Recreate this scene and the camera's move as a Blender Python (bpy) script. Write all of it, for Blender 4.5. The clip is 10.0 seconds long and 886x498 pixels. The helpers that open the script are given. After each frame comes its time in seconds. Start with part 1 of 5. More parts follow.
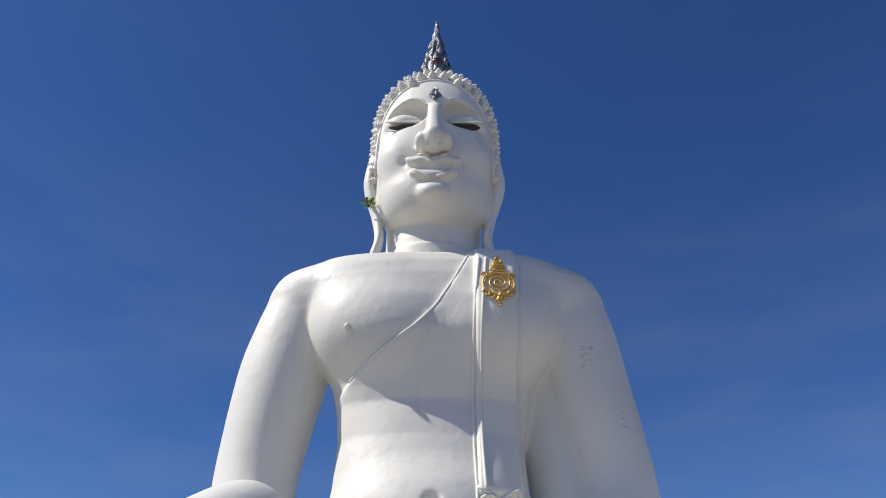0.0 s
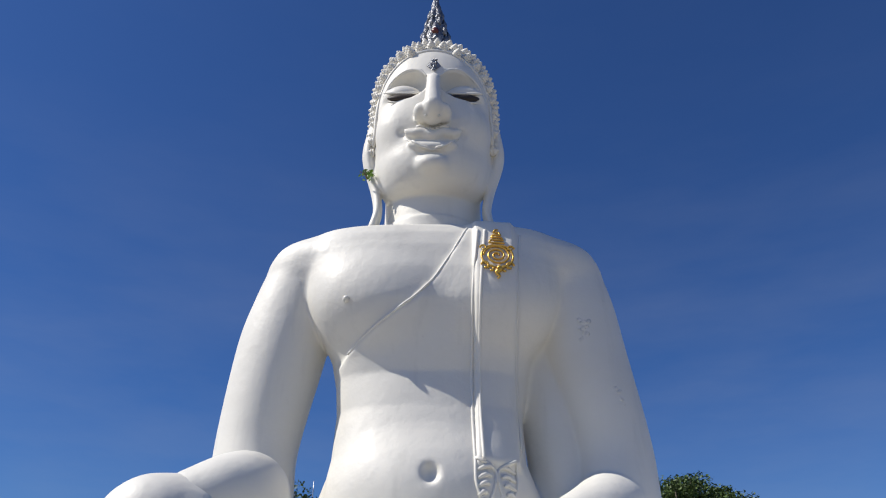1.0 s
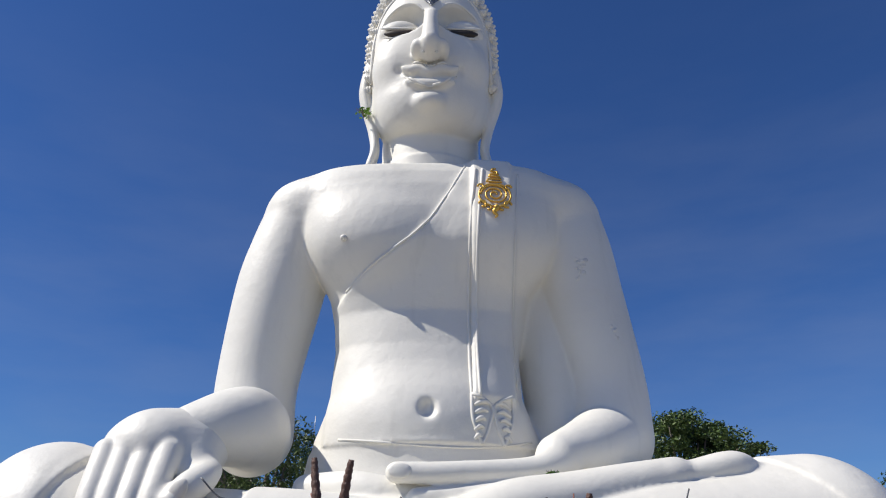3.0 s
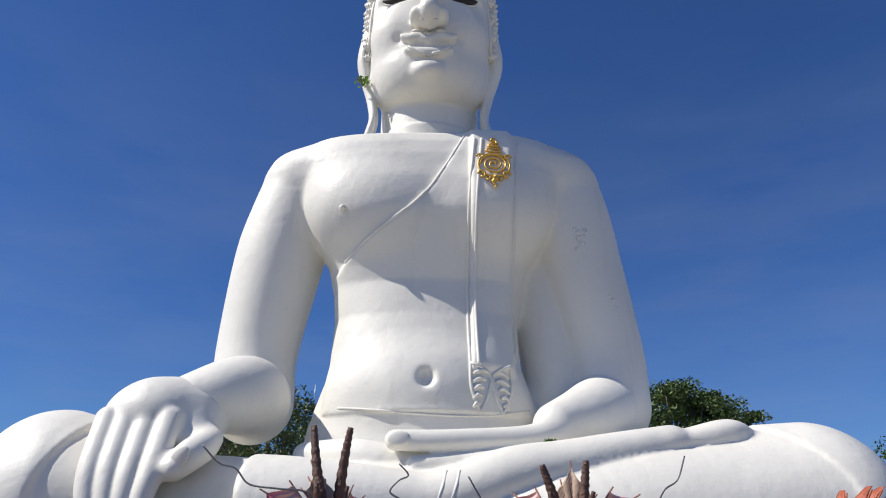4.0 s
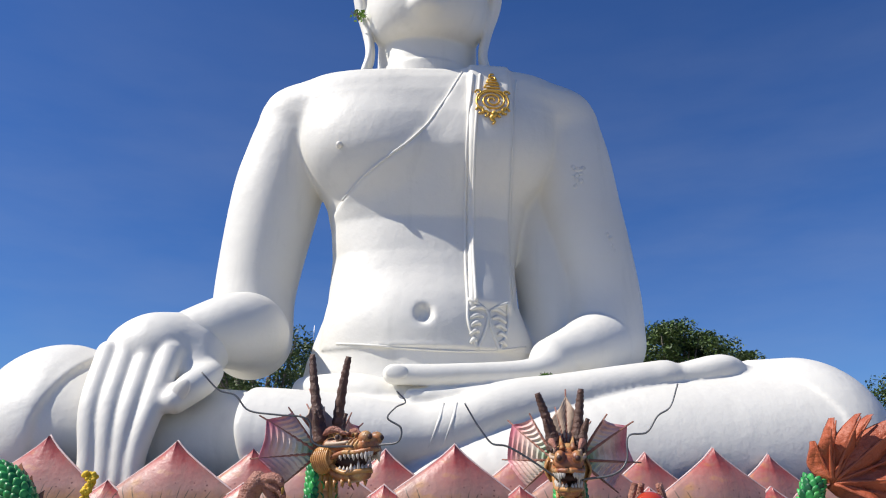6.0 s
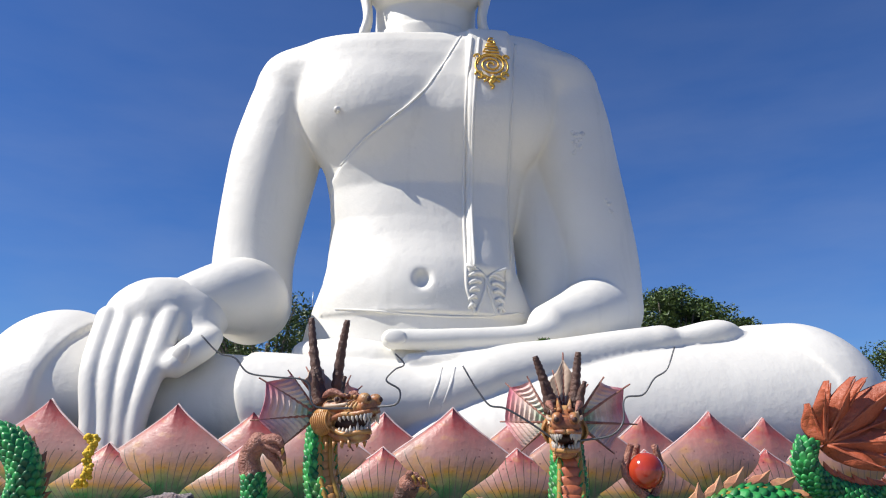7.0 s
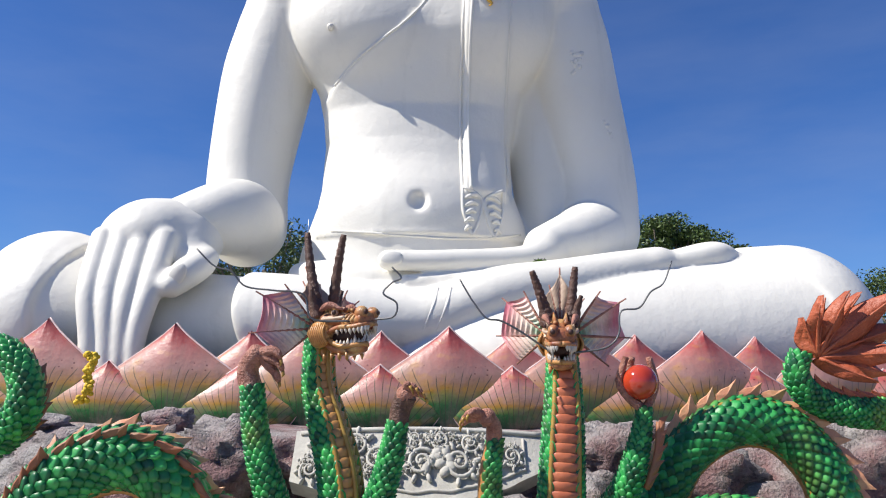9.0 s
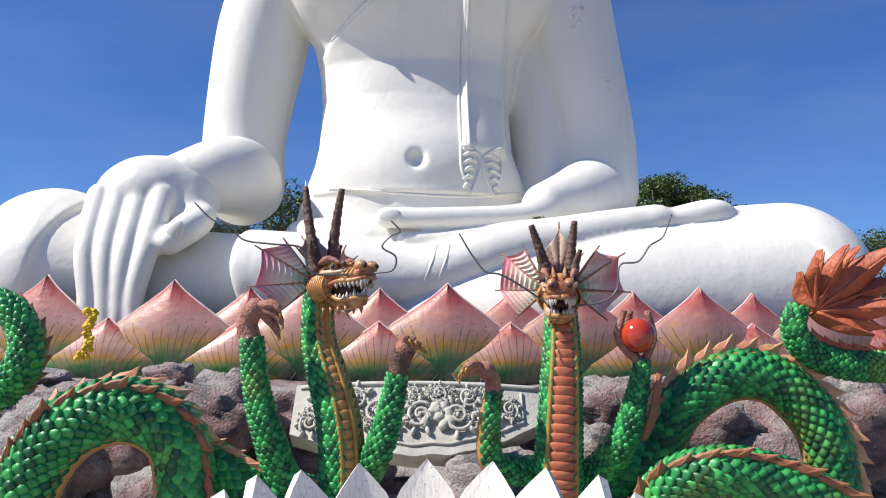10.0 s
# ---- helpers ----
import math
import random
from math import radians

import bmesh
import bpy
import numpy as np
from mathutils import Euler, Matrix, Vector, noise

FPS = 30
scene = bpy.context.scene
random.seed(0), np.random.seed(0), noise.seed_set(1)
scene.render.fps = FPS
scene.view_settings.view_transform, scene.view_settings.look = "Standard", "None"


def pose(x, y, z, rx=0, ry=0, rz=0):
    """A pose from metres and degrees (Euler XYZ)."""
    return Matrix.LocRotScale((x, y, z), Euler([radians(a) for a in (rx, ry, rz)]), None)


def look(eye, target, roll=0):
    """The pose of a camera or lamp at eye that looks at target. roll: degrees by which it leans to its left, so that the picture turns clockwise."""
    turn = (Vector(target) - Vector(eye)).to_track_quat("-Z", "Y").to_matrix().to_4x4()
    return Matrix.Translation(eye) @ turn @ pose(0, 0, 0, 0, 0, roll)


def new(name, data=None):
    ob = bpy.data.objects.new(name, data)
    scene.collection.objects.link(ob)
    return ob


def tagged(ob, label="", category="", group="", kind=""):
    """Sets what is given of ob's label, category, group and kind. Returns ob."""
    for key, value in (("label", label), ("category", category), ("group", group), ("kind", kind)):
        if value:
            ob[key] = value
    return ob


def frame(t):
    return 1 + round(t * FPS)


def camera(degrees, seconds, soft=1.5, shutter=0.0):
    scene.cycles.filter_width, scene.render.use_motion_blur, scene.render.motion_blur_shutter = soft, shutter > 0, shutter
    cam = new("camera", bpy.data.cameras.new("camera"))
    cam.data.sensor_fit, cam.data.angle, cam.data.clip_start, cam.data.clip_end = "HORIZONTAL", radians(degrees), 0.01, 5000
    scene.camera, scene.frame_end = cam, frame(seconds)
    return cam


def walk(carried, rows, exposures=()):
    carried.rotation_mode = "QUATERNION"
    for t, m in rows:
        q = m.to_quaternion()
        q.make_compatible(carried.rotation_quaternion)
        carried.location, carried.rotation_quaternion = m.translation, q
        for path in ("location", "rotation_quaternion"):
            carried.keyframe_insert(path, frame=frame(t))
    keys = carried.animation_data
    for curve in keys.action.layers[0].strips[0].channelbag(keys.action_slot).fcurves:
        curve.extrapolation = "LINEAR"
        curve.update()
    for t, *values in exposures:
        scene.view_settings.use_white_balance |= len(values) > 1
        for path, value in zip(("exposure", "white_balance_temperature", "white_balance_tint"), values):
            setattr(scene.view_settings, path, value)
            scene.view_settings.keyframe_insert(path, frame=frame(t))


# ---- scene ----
cam = camera(60.76, 10.0, 1.1)
# seconds, yaw, pitch, roll, and the small drift of the held camera
PATH = [
    (0.0, 0.00, 31.00, -0.40, 0.00, 0.00, 1.70), (0.5, 0.02, 29.92, -0.42, 0.02, 0.00, 1.72),
    (1.0, 0.01, 28.77, -0.45, 0.03, 0.00, 1.74), (1.5, 0.02, 27.60, -0.47, 0.05, 0.01, 1.75),
    (2.0, 0.04, 26.44, -0.45, 0.06, 0.01, 1.75), (2.5, 0.03, 25.33, -0.46, 0.07, 0.01, 1.74),
    (4.0, -0.08, 21.95, -0.51, 0.08, 0.01, 1.73), (4.5, -0.13, 20.91, -0.53, 0.08, 0.02, 1.70),
    (5.0, -0.14, 19.86, -0.52, 0.08, 0.03, 1.67), (5.5, -0.18, 18.82, -0.53, 0.09, 0.05, 1.65),
    (7.0, -0.37, 15.24, -0.57, 0.09, 0.07, 1.61), (7.5, -0.43, 13.99, -0.55, 0.09, 0.09, 1.58),
    (8.0, -0.52, 12.66, -0.54, 0.08, 0.11, 1.55), (8.5, -0.62, 11.30, -0.56, 0.08, 0.13, 1.53),
    (9.0, -0.72, 9.94, -0.57, 0.08, 0.15, 1.50), (9.5, -0.81, 8.52, -0.57, 0.08, 0.16, 1.47),
    (10.0, -0.90, 7.07, -0.54, 0.07, 0.18, 1.44),
]
walk(cam, [(t, pose(x, y, z, 90 + pitch, roll, yaw)) for t, yaw, pitch, roll, x, y, z in PATH],
     exposures=[(0.0, -0.08), (2.5, -0.06), (5.0, 0.12), (7.5, 0.32), (10.0, 0.44)])

# ---- light ----
SUN = Vector((-0.66, -0.14, 0.735)).normalized()
world = bpy.data.worlds.new("sky")
scene.world = world
world.use_nodes = True
wn, wl = world.node_tree.nodes, world.node_tree.links
sky = wn.new("ShaderNodeTexSky")
sky.sky_type = "NISHITA"
sky.sun_disc = False
sky.sun_elevation = math.asin(SUN.z)
sky.sun_rotation = math.atan2(SUN.x, SUN.y)
sky.air_density, sky.dust_density, sky.ozone_density = 1.0, 0.3, 3.0
# thin streaks of high cloud
coord, smap = wn.new("ShaderNodeTexCoord"), wn.new("ShaderNodeMapping")
smap.inputs["Scale"].default_value = (1.3, 1.3, 5.0)
smap.inputs["Rotation"].default_value = (0.12, 0.1, 0.3)
wisp = wn.new("ShaderNodeTexNoise")
wisp.inputs["Scale"].default_value, wisp.inputs["Detail"].default_value, wisp.inputs["Roughness"].default_value = 1.9, 7.0, 0.55
ramp = wn.new("ShaderNodeMapRange")
ramp.inputs["From Min"].default_value, ramp.inputs["From Max"].default_value = 0.42, 0.85
ramp.inputs["To Max"].default_value = 0.15
mixc = wn.new("ShaderNodeMix")
mixc.data_type = "RGBA"
mixc.inputs["B"].default_value = (7.0, 7.4, 8.2, 1)
tint = wn.new("ShaderNodeMix")
tint.data_type, tint.blend_type = "RGBA", "MULTIPLY"
tint.inputs["Factor"].default_value = 1.0
tint.inputs["B"].default_value = (0.52, 0.86, 1.46, 1)
wl.new(coord.outputs["Generated"], smap.inputs["Vector"])
wl.new(smap.outputs[0], wisp.inputs["Vector"])
wl.new(wisp.outputs["Fac"], ramp.inputs["Value"])
wsep, wlow, wmul = wn.new("ShaderNodeSeparateXYZ"), wn.new("ShaderNodeMapRange"), wn.new("ShaderNodeMath")
wlow.inputs["From Min"].default_value, wlow.inputs["From Max"].default_value = 0.62, 0.30
wlow.inputs["To Min"].default_value = 0.12
wmul.operation = "MULTIPLY"
wl.new(coord.outputs["Generated"], wsep.inputs[0])
wl.new(wsep.outputs[2], wlow.inputs["Value"])
wl.new(ramp.outputs[0], wmul.inputs[0])
wl.new(wlow.outputs[0], wmul.inputs[1])
wl.new(wmul.outputs[0], mixc.inputs["Factor"])
wl.new(sky.outputs[0], tint.inputs["A"])
wl.new(tint.outputs["Result"], mixc.inputs["A"])
wl.new(mixc.outputs["Result"], wn["Background"].inputs["Color"])
wn["Background"].inputs["Strength"].default_value = 0.061
sun = new("sun", bpy.data.lights.new("sun", "SUN"))
sun.data.energy, sun.data.angle, sun.data.color = 5.0, radians(0.53), (1.0, 0.95, 0.87)
sun.matrix_world = look((-20, -20, 40), Vector((-20, -20, 40)) - SUN)


# ---- materials ----
class Nodes:
    """A principled material with short ways to add nodes."""

    def __init__(self, name, rough=0.6, metal=0.0):
        self.mat = bpy.data.materials.new(name)
        self.mat.use_nodes = True
        self.t = self.mat.node_tree
        self.bsdf = self.t.nodes["Principled BSDF"]
        self.bsdf.inputs["Roughness"].default_value = rough
        self.bsdf.inputs["Metallic"].default_value = metal

    def node(self, kind, **links):
        n = self.t.nodes.new(kind)
        for key, v in links.items():
            self.put(n.inputs[key.replace("_", " ")], v)
        return n

    def put(self, socket, v):
        if isinstance(v, bpy.types.NodeSocket):
            self.t.links.new(v, socket)
        elif isinstance(v, (tuple, list)) and len(v) == 3 and socket.type == "RGBA":
            socket.default_value = (*v, 1)
        else:
            socket.default_value = v

    def coords(self, which="Object"):
        return self.node("ShaderNodeTexCoord").outputs[which]

    def noise(self, scale, detail=5.0, rough=0.55, vector=None, stretch=None):
        v = vector or self.coords()
        if stretch:
            v = self.node("ShaderNodeMapping", Vector=v, Scale=stretch).outputs[0]
        return self.node("ShaderNodeTexNoise", Vector=v, Scale=scale, Detail=detail, Roughness=rough).outputs["Fac"]

    def span(self, v, a, b, lo=0.0, hi=1.0):
        n = self.node("ShaderNodeMapRange", Value=v)
        for key, x in (("From Min", a), ("From Max", b), ("To Min", lo), ("To Max", hi)):
            n.inputs[key].default_value = x
        return n.outputs[0]

    def mix(self, f, a, b, blend="MIX"):
        n = self.t.nodes.new("ShaderNodeMix")
        n.data_type, n.blend_type = "RGBA", blend
        for key, v in (("Factor", f), ("A", a), ("B", b)):
            self.put(n.inputs[key], v)
        return n.outputs["Result"]

    def math(self, op, a, b=0.0):
        n = self.t.nodes.new("ShaderNodeMath")
        n.operation = op
        self.put(n.inputs[0], a)
        self.put(n.inputs[1], b)
        return n.outputs[0]

    def ramp(self, f, stops):
        n = self.t.nodes.new("ShaderNodeValToRGB")
        self.put(n.inputs[0], f)
        el = n.color_ramp.elements
        while len(el) < len(stops):
            el.new(0.5)
        for e, (p, c) in zip(el, stops):
            e.position, e.color = p, (*c, 1)
        return n.outputs[0]

    def island(self):
        return self.node("ShaderNodeNewGeometry").outputs["Random Per Island"]

    def split(self, v):
        return self.node("ShaderNodeSeparateXYZ", Vector=v).outputs

    def bump(self, h, strength=0.3, distance=0.02):
        self.put(self.bsdf.inputs["Normal"], self.node("ShaderNodeBump", Height=h, Strength=strength, Distance=distance).outputs[0])

    def done(self, color, rough=None):
        self.put(self.bsdf.inputs["Base Color"], color)
        if rough is not None:
            self.put(self.bsdf.inputs["Roughness"], rough)
        return self.mat


def two_tone(name, a, b, scale, rough=0.6, bump=0.3, dist=0.01, metal=0.0, bscale=None, islands=0.0):
    n = Nodes(name, rough, metal)
    c = n.mix(n.span(n.noise(scale), 0.3, 0.7), a, b)
    c = n.mix(n.span(n.noise(scale * 6), 0.45, 0.75, 0, 0.35), c, tuple(x * 0.6 for x in a))
    if islands:
        c = n.mix(n.span(n.island(), 0, 1, 0, islands), c, tuple(x * 1.6 for x in b))
    if bump:
        n.bump(n.noise(bscale or scale * 5), bump, dist)
    return n.done(c)


def white_paint():
    n = Nodes("white_statue_paint", 0.33)
    c = n.mix(n.span(n.noise(0.5), 0.35, 0.7), (0.77, 0.745, 0.675), (0.71, 0.685, 0.62))
    streak = n.span(n.noise(1.3, 6, 0.6, stretch=(2.6, 2.6, 0.25)), 0.56, 0.8, 0, 0.35)
    c = n.mix(streak, c, (0.52, 0.505, 0.45))
    spots = n.span(n.noise(7.0, 3), 0.70, 0.78, 0, 0.3)
    c = n.mix(spots, c, (0.55, 0.53, 0.48))
    b = n.math("ADD", n.math("MULTIPLY", n.noise(1.6, 4), 1.0), n.math("MULTIPLY", n.noise(5.0, 5, 0.6), 0.35))
    n.bump(b, 0.42, 0.05)
    return n.done(c, n.span(n.noise(2.5), 0.3, 0.7, 0.44, 0.62))


M_WHITE = white_paint()
M_BLACK = two_tone("eye_dark", (0.02, 0.015, 0.012), (0.05, 0.035, 0.025), 3, 0.6)
M_GOLD = two_tone("gilding", (0.66, 0.36, 0.05), (0.80, 0.50, 0.10), 6, 0.34, 0.3, 0.01, 0.5)
M_SILVER = two_tone("mirror_mosaic", (0.35, 0.36, 0.38), (0.12, 0.12, 0.13), 9, 0.3, 0.8, 0.03, 0.6)
M_RUBY = two_tone("dark_red_stone", (0.10, 0.02, 0.012), (0.15, 0.03, 0.02), 4, 0.3)
# grey of bare cement patches, also painted as the shade in the nostrils
M_GREYPATCH = two_tone("cement_nostril_grey", (0.58, 0.58, 0.56), (0.68, 0.67, 0.64), 8, 0.8)


# ---- mesh helpers ----
def part(name, bm, material, parent=None, label="", smooth=True):
    """Links a bmesh as one mesh object, under a parent if there is one."""
    me = bpy.data.meshes.new(name)
    bm.to_mesh(me)
    bm.free()
    return part_mesh(name, me, material, parent, label, smooth)


def part_mesh(name, me, material, parent=None, label="", smooth=True):
    for m in (material if isinstance(material, (list, tuple)) else [material]):
        me.materials.append(m)
    if smooth:
        me.polygons.foreach_set("use_smooth", [True] * len(me.polygons))
    ob = new(name, me)
    if parent:
        ob.parent = parent
    if label:
        ob["label"] = label
    return ob


class Heap:
    """Gathers vertices and faces of many pieces into one mesh."""

    def __init__(self):
        self.v, self.f, self.m, self.n = [], [], [], 0

    def add(self, verts, faces, mat=0):
        verts = np.asarray(verts, float).reshape(-1, 3)
        self.v.append(verts)
        for f in faces:
            self.f.append(tuple(int(i) + self.n for i in f))
            self.m.append(mat)
        self.n += len(verts)

    def mesh(self, name, origin=(0, 0, 0)):
        me = bpy.data.meshes.new(name)
        me.from_pydata((np.concatenate(self.v) - np.array(origin)).tolist(), [], self.f)
        me.polygons.foreach_set("material_index", self.m)
        me.update()
        return me


def spline(points, n):
    """A smooth line of n points through the given ones (any number of columns)."""
    p = np.array(points, float)
    p = np.vstack([2 * p[0] - p[1], p, 2 * p[-1] - p[-2]])
    k = len(p) - 3
    out = []
    for u in np.linspace(0, k - 1e-6, n):
        i, t = int(u), u - int(u)
        a, b, c, d = p[i:i + 4]
        out.append(0.5 * (2 * b + (c - a) * t + (2 * a - 5 * b + 4 * c - d) * t * t + (3 * b - a - 3 * c + d) * t ** 3))
    return np.array(out)


def frames(line, up=(0, 0, 1)):
    """Tangent, side and up at each point of a line, turning as little as it can."""
    t = np.gradient(line, axis=0)
    t /= np.linalg.norm(t, axis=1)[:, None]
    u = np.array(up, float)
    if np.linalg.norm(np.cross(t[0], u)) < 0.05 * np.linalg.norm(u):
        u = np.array((0.0, 1.0, 0.1)) if abs(t[0][1]) < 0.7 else np.array((1.0, 0.0, 0.1))
    ups, sides = [], []
    for k in range(len(line)):
        u = u - t[k] * u.dot(t[k])
        u = u / max(np.linalg.norm(u), 1e-9)
        ups.append(u)
        sides.append(np.cross(t[k], u))
    return t, np.array(sides), np.array(ups)


def tube(heap, line, radii, mat=0, sides=10, flat=1.0, up=(0, 0, 1), pointed=False):
    """A closed tube along a line with a radius for each point."""
    line = np.asarray(line, float)
    radii = np.broadcast_to(radii, len(line))
    t, s, u = frames(line, up)
    a = np.linspace(0, 2 * np.pi, sides, endpoint=False)
    ring = np.cos(a)[None, :, None] * s[:, None] + flat * np.sin(a)[None, :, None] * u[:, None]
    v = (line[:, None] + ring * radii[:, None, None]).reshape(-1, 3)
    f = []
    for i in range(len(line) - 1):
        for j in range(sides):
            k = (j + 1) % sides
            f.append((i * sides + j, i * sides + k, (i + 1) * sides + k, (i + 1) * sides + j))
    f.append(tuple(range(sides))[::-1])
    f.append(tuple((len(line) - 1) * sides + j for j in range(sides)))
    heap.add(v, f, mat)


def blob(heap, c, r, mat=0, nu=10, nv=7, turn=None):
    """An ellipsoid with poles along z."""
    v, f = [(0, 0, 1)], []
    for i in range(1, nv):
        th = np.pi * i / nv
        for j in range(nu):
            ph = 2 * np.pi * j / nu
            v.append((math.sin(th) * math.cos(ph), math.sin(th) * math.sin(ph), math.cos(th)))
    v.append((0, 0, -1))
    for j in range(nu):
        k = (j + 1) % nu
        f.append((0, 1 + j, 1 + k))
        for i in range(nv - 2):
            f.append((1 + i * nu + j, 1 + (i + 1) * nu + j, 1 + (i + 1) * nu + k, 1 + i * nu + k))
        f.append((len(v) - 1, 1 + (nv - 2) * nu + k, 1 + (nv - 2) * nu + j))
    v = np.array(v) * np.array(r)
    if turn is not None:
        v = v @ np.array(turn.to_3x3()).T
    heap.add(v + np.array(c), f, mat)

# ---- the great statue: solid forms blended on a grid ----
AX = -0.24                                            # the statue's middle


def grid(lo, hi, step):
    ax = [np.arange(a, b + step, step, dtype=np.float32) for a, b in zip(lo, hi)]
    return np.meshgrid(*ax, indexing="ij", sparse=True), ax


def ell(p, c, r):
    q = [(p[i] - c[i]) / r[i] for i in range(3)]
    k0 = np.sqrt(q[0] ** 2 + q[1] ** 2 + q[2] ** 2)
    k1 = np.sqrt((q[0] / r[0]) ** 2 + (q[1] / r[1]) ** 2 + (q[2] / r[2]) ** 2) + 1e-6
    return k0 * (k0 - 1) / k1


def cap(p, a, b, ra, rb, depth=1.0):
    """A limb from a to b whose radius goes from ra to rb; depth stretches it in y."""
    a, b = np.array(a, np.float32), np.array(b, np.float32)
    sc = np.array((1, 1 / depth, 1), np.float32)
    d = (b - a) * sc
    q = [(p[i] - a[i]) * sc[i] for i in range(3)]
    h = np.clip((q[0] * d[0] + q[1] * d[1] + q[2] * d[2]) / d.dot(d), 0, 1)
    return np.sqrt((q[0] - h * d[0]) ** 2 + (q[1] - h * d[1]) ** 2 + (q[2] - h * d[2]) ** 2) - (ra + (rb - ra) * h)


def smin(a, b, k):
    h = np.clip(0.5 + 0.5 * (b - a) / k, 0, 1)
    return b + (a - b) * h - k * h * (1 - h)


def smax(a, b, k):
    return -smin(-a, -b, k)


def step01(x, a, b):
    t = np.clip((x - a) / (b - a), 0, 1)
    return t * t * (3 - 2 * t)


def chain(p, joints, k=0.12, depth=1.0):
    """Limbs one after the other; each joint is x, y, z, radius."""
    if len(joints) > 2:
        joints = spline(joints, 9 * (len(joints) - 1) + 1)
    joints = np.array(joints, float)
    # only the box round the limb is worked out; the rest is far away
    far = joints[:, 3].max() * depth + 0.7
    box = []
    for i in range(3):
        a = np.asarray(p[i]).ravel()
        hit = np.flatnonzero((a >= joints[:, i].min() - far) & (a <= joints[:, i].max() + far))
        box.append(slice(hit[0], hit[-1] + 1))
    near = [p[0][box[0]], p[1][:, box[1]], p[2][:, :, box[2]]]
    d = None
    for a, b in zip(joints, joints[1:]):
        e = cap(near, a[:3], b[:3], a[3], b[3], depth)
        d = e if d is None else np.minimum(d, e)
    full = np.full([np.asarray(p[i]).size for i in range(3)], 5.0, np.float32)
    full[tuple(box)] = d
    return full


def nets(d, ax):
    """Vertices and quads of the surface d = 0."""
    s = d < 0
    corner = [(i, j, k) for i in (0, 1) for j in (0, 1) for k in (0, 1)]
    n = np.array(d.shape) - 1
    cut = lambda g, c: g[c[0]:c[0] + n[0], c[1]:c[1] + n[1], c[2]:c[2] + n[2]]
    total = sum(cut(s, c).astype(np.int8) for c in corner)
    cells = np.argwhere((total > 0) & (total < 8))
    ids = np.full(n, -1, np.int64)
    ids[tuple(cells.T)] = np.arange(len(cells))
    acc, cnt = np.zeros((len(cells), 3)), np.zeros(len(cells))
    for a in corner:
        for axis in range(3):
            if a[axis] == 0:
                b = list(a)
                b[axis] = 1
                va, vb = d[tuple((cells + a).T)], d[tuple((cells + b).T)]
                hit = (va < 0) != (vb < 0)
                t = np.where(hit, va / np.where(hit, va - vb, 1), 0)
                point = np.tile(np.array(a, float), (len(cells), 1))
                point[:, axis] = t
                acc[hit] += point[hit]
                cnt[hit] += 1
    pos = cells + acc / cnt[:, None]
    origin, step = np.array([a[0] for a in ax]), ax[0][1] - ax[0][0]
    quads = []
    for axis in range(3):
        b, c = (axis + 1) % 3, (axis + 2) % 3
        lo = [slice(None)] * 3
        hi = [slice(None)] * 3
        lo[axis], hi[axis] = slice(0, -1), slice(1, None)
        e = np.argwhere(s[tuple(lo)] != s[tuple(hi)])
        e = e[(e[:, b] > 0) & (e[:, c] > 0) & (e[:, b] < n[b]) & (e[:, c] < n[c])]
        flip = s[tuple(e.T)]
        offs = []
        for ob, oc in ((-1, -1), (0, -1), (0, 0), (-1, 0)):
            o = e.copy()
            o[:, b] += ob
            o[:, c] += oc
            offs.append(ids[tuple(o.T)])
        q = np.stack(offs, 1)
        quads.append(np.where(flip[:, None], q, q[:, ::-1]))
    quads = np.concatenate(quads)
    # ease away the steps of the grid
    a, b = np.concatenate([quads[:, i] for i in range(4)]), np.concatenate([quads[:, (i + 1) % 4] for i in range(4)])
    count = np.bincount(a, minlength=len(pos))[:, None]
    for weight in (0.5, 0.5, -0.35, 0.5, -0.35):
        near = np.stack([np.bincount(a, pos[b, i], len(pos)) for i in range(3)], 1) / np.maximum(count, 1)
        pos = pos + weight * (near - pos)
    return origin + pos * step, quads


def torso_form(p):
    x, y, z = p
    zz = z.ravel()
    w = np.interp(zz, [2.6, 3.3, 3.9, 4.6, 5.4, 6.4, 7.2, 8.0, 8.5, 8.85, 9.1],
                  [1.82, 1.93, 1.82, 1.57, 1.53, 1.74, 2.12, 2.45, 2.45, 2.1, 1.2]).reshape(1, 1, -1)
    front = np.interp(zz, [2.6, 3.3, 3.9, 4.6, 5.4, 6.0, 6.6, 7.2, 7.8, 8.3, 8.6, 8.8, 9.1],
                      [11.4, 11.5, 11.60, 11.70, 11.90, 11.98, 11.83, 11.68, 11.68, 11.74, 11.82, 11.92, 12.4]).reshape(1, 1, -1)
    back = np.interp(zz, [2.6, 4.6, 7.0, 8.5, 9.1], [14.0, 13.8, 13.9, 13.7, 13.2]).reshape(1, 1, -1)
    cy, dy = (front + back) / 2, (back - front) / 2
    e = np.interp(zz, [7.2, 8.3], [2.25, 2.7]).reshape(1, 1, -1)
    q = (np.abs((x - AX) / w) ** e + np.abs((y - cy) / dy) ** e) ** (1 / e)
    d = (q - 1) * np.minimum(w, dy) * 0.8
    return smax(d, np.maximum(2.4 - z, z - 9.0), 0.25)


ROBE = [(0.41, 8.68), (0.14, 8.11), (-0.18, 7.56), (-0.51, 7.19), (-0.84, 6.94), (-1.31, 6.61), (-1.63, 6.36), (-1.85, 6.15)]


def robe_edge(z):
    pts = np.array(ROBE)[::-1]
    return np.interp(z, pts[:, 1], pts[:, 0])


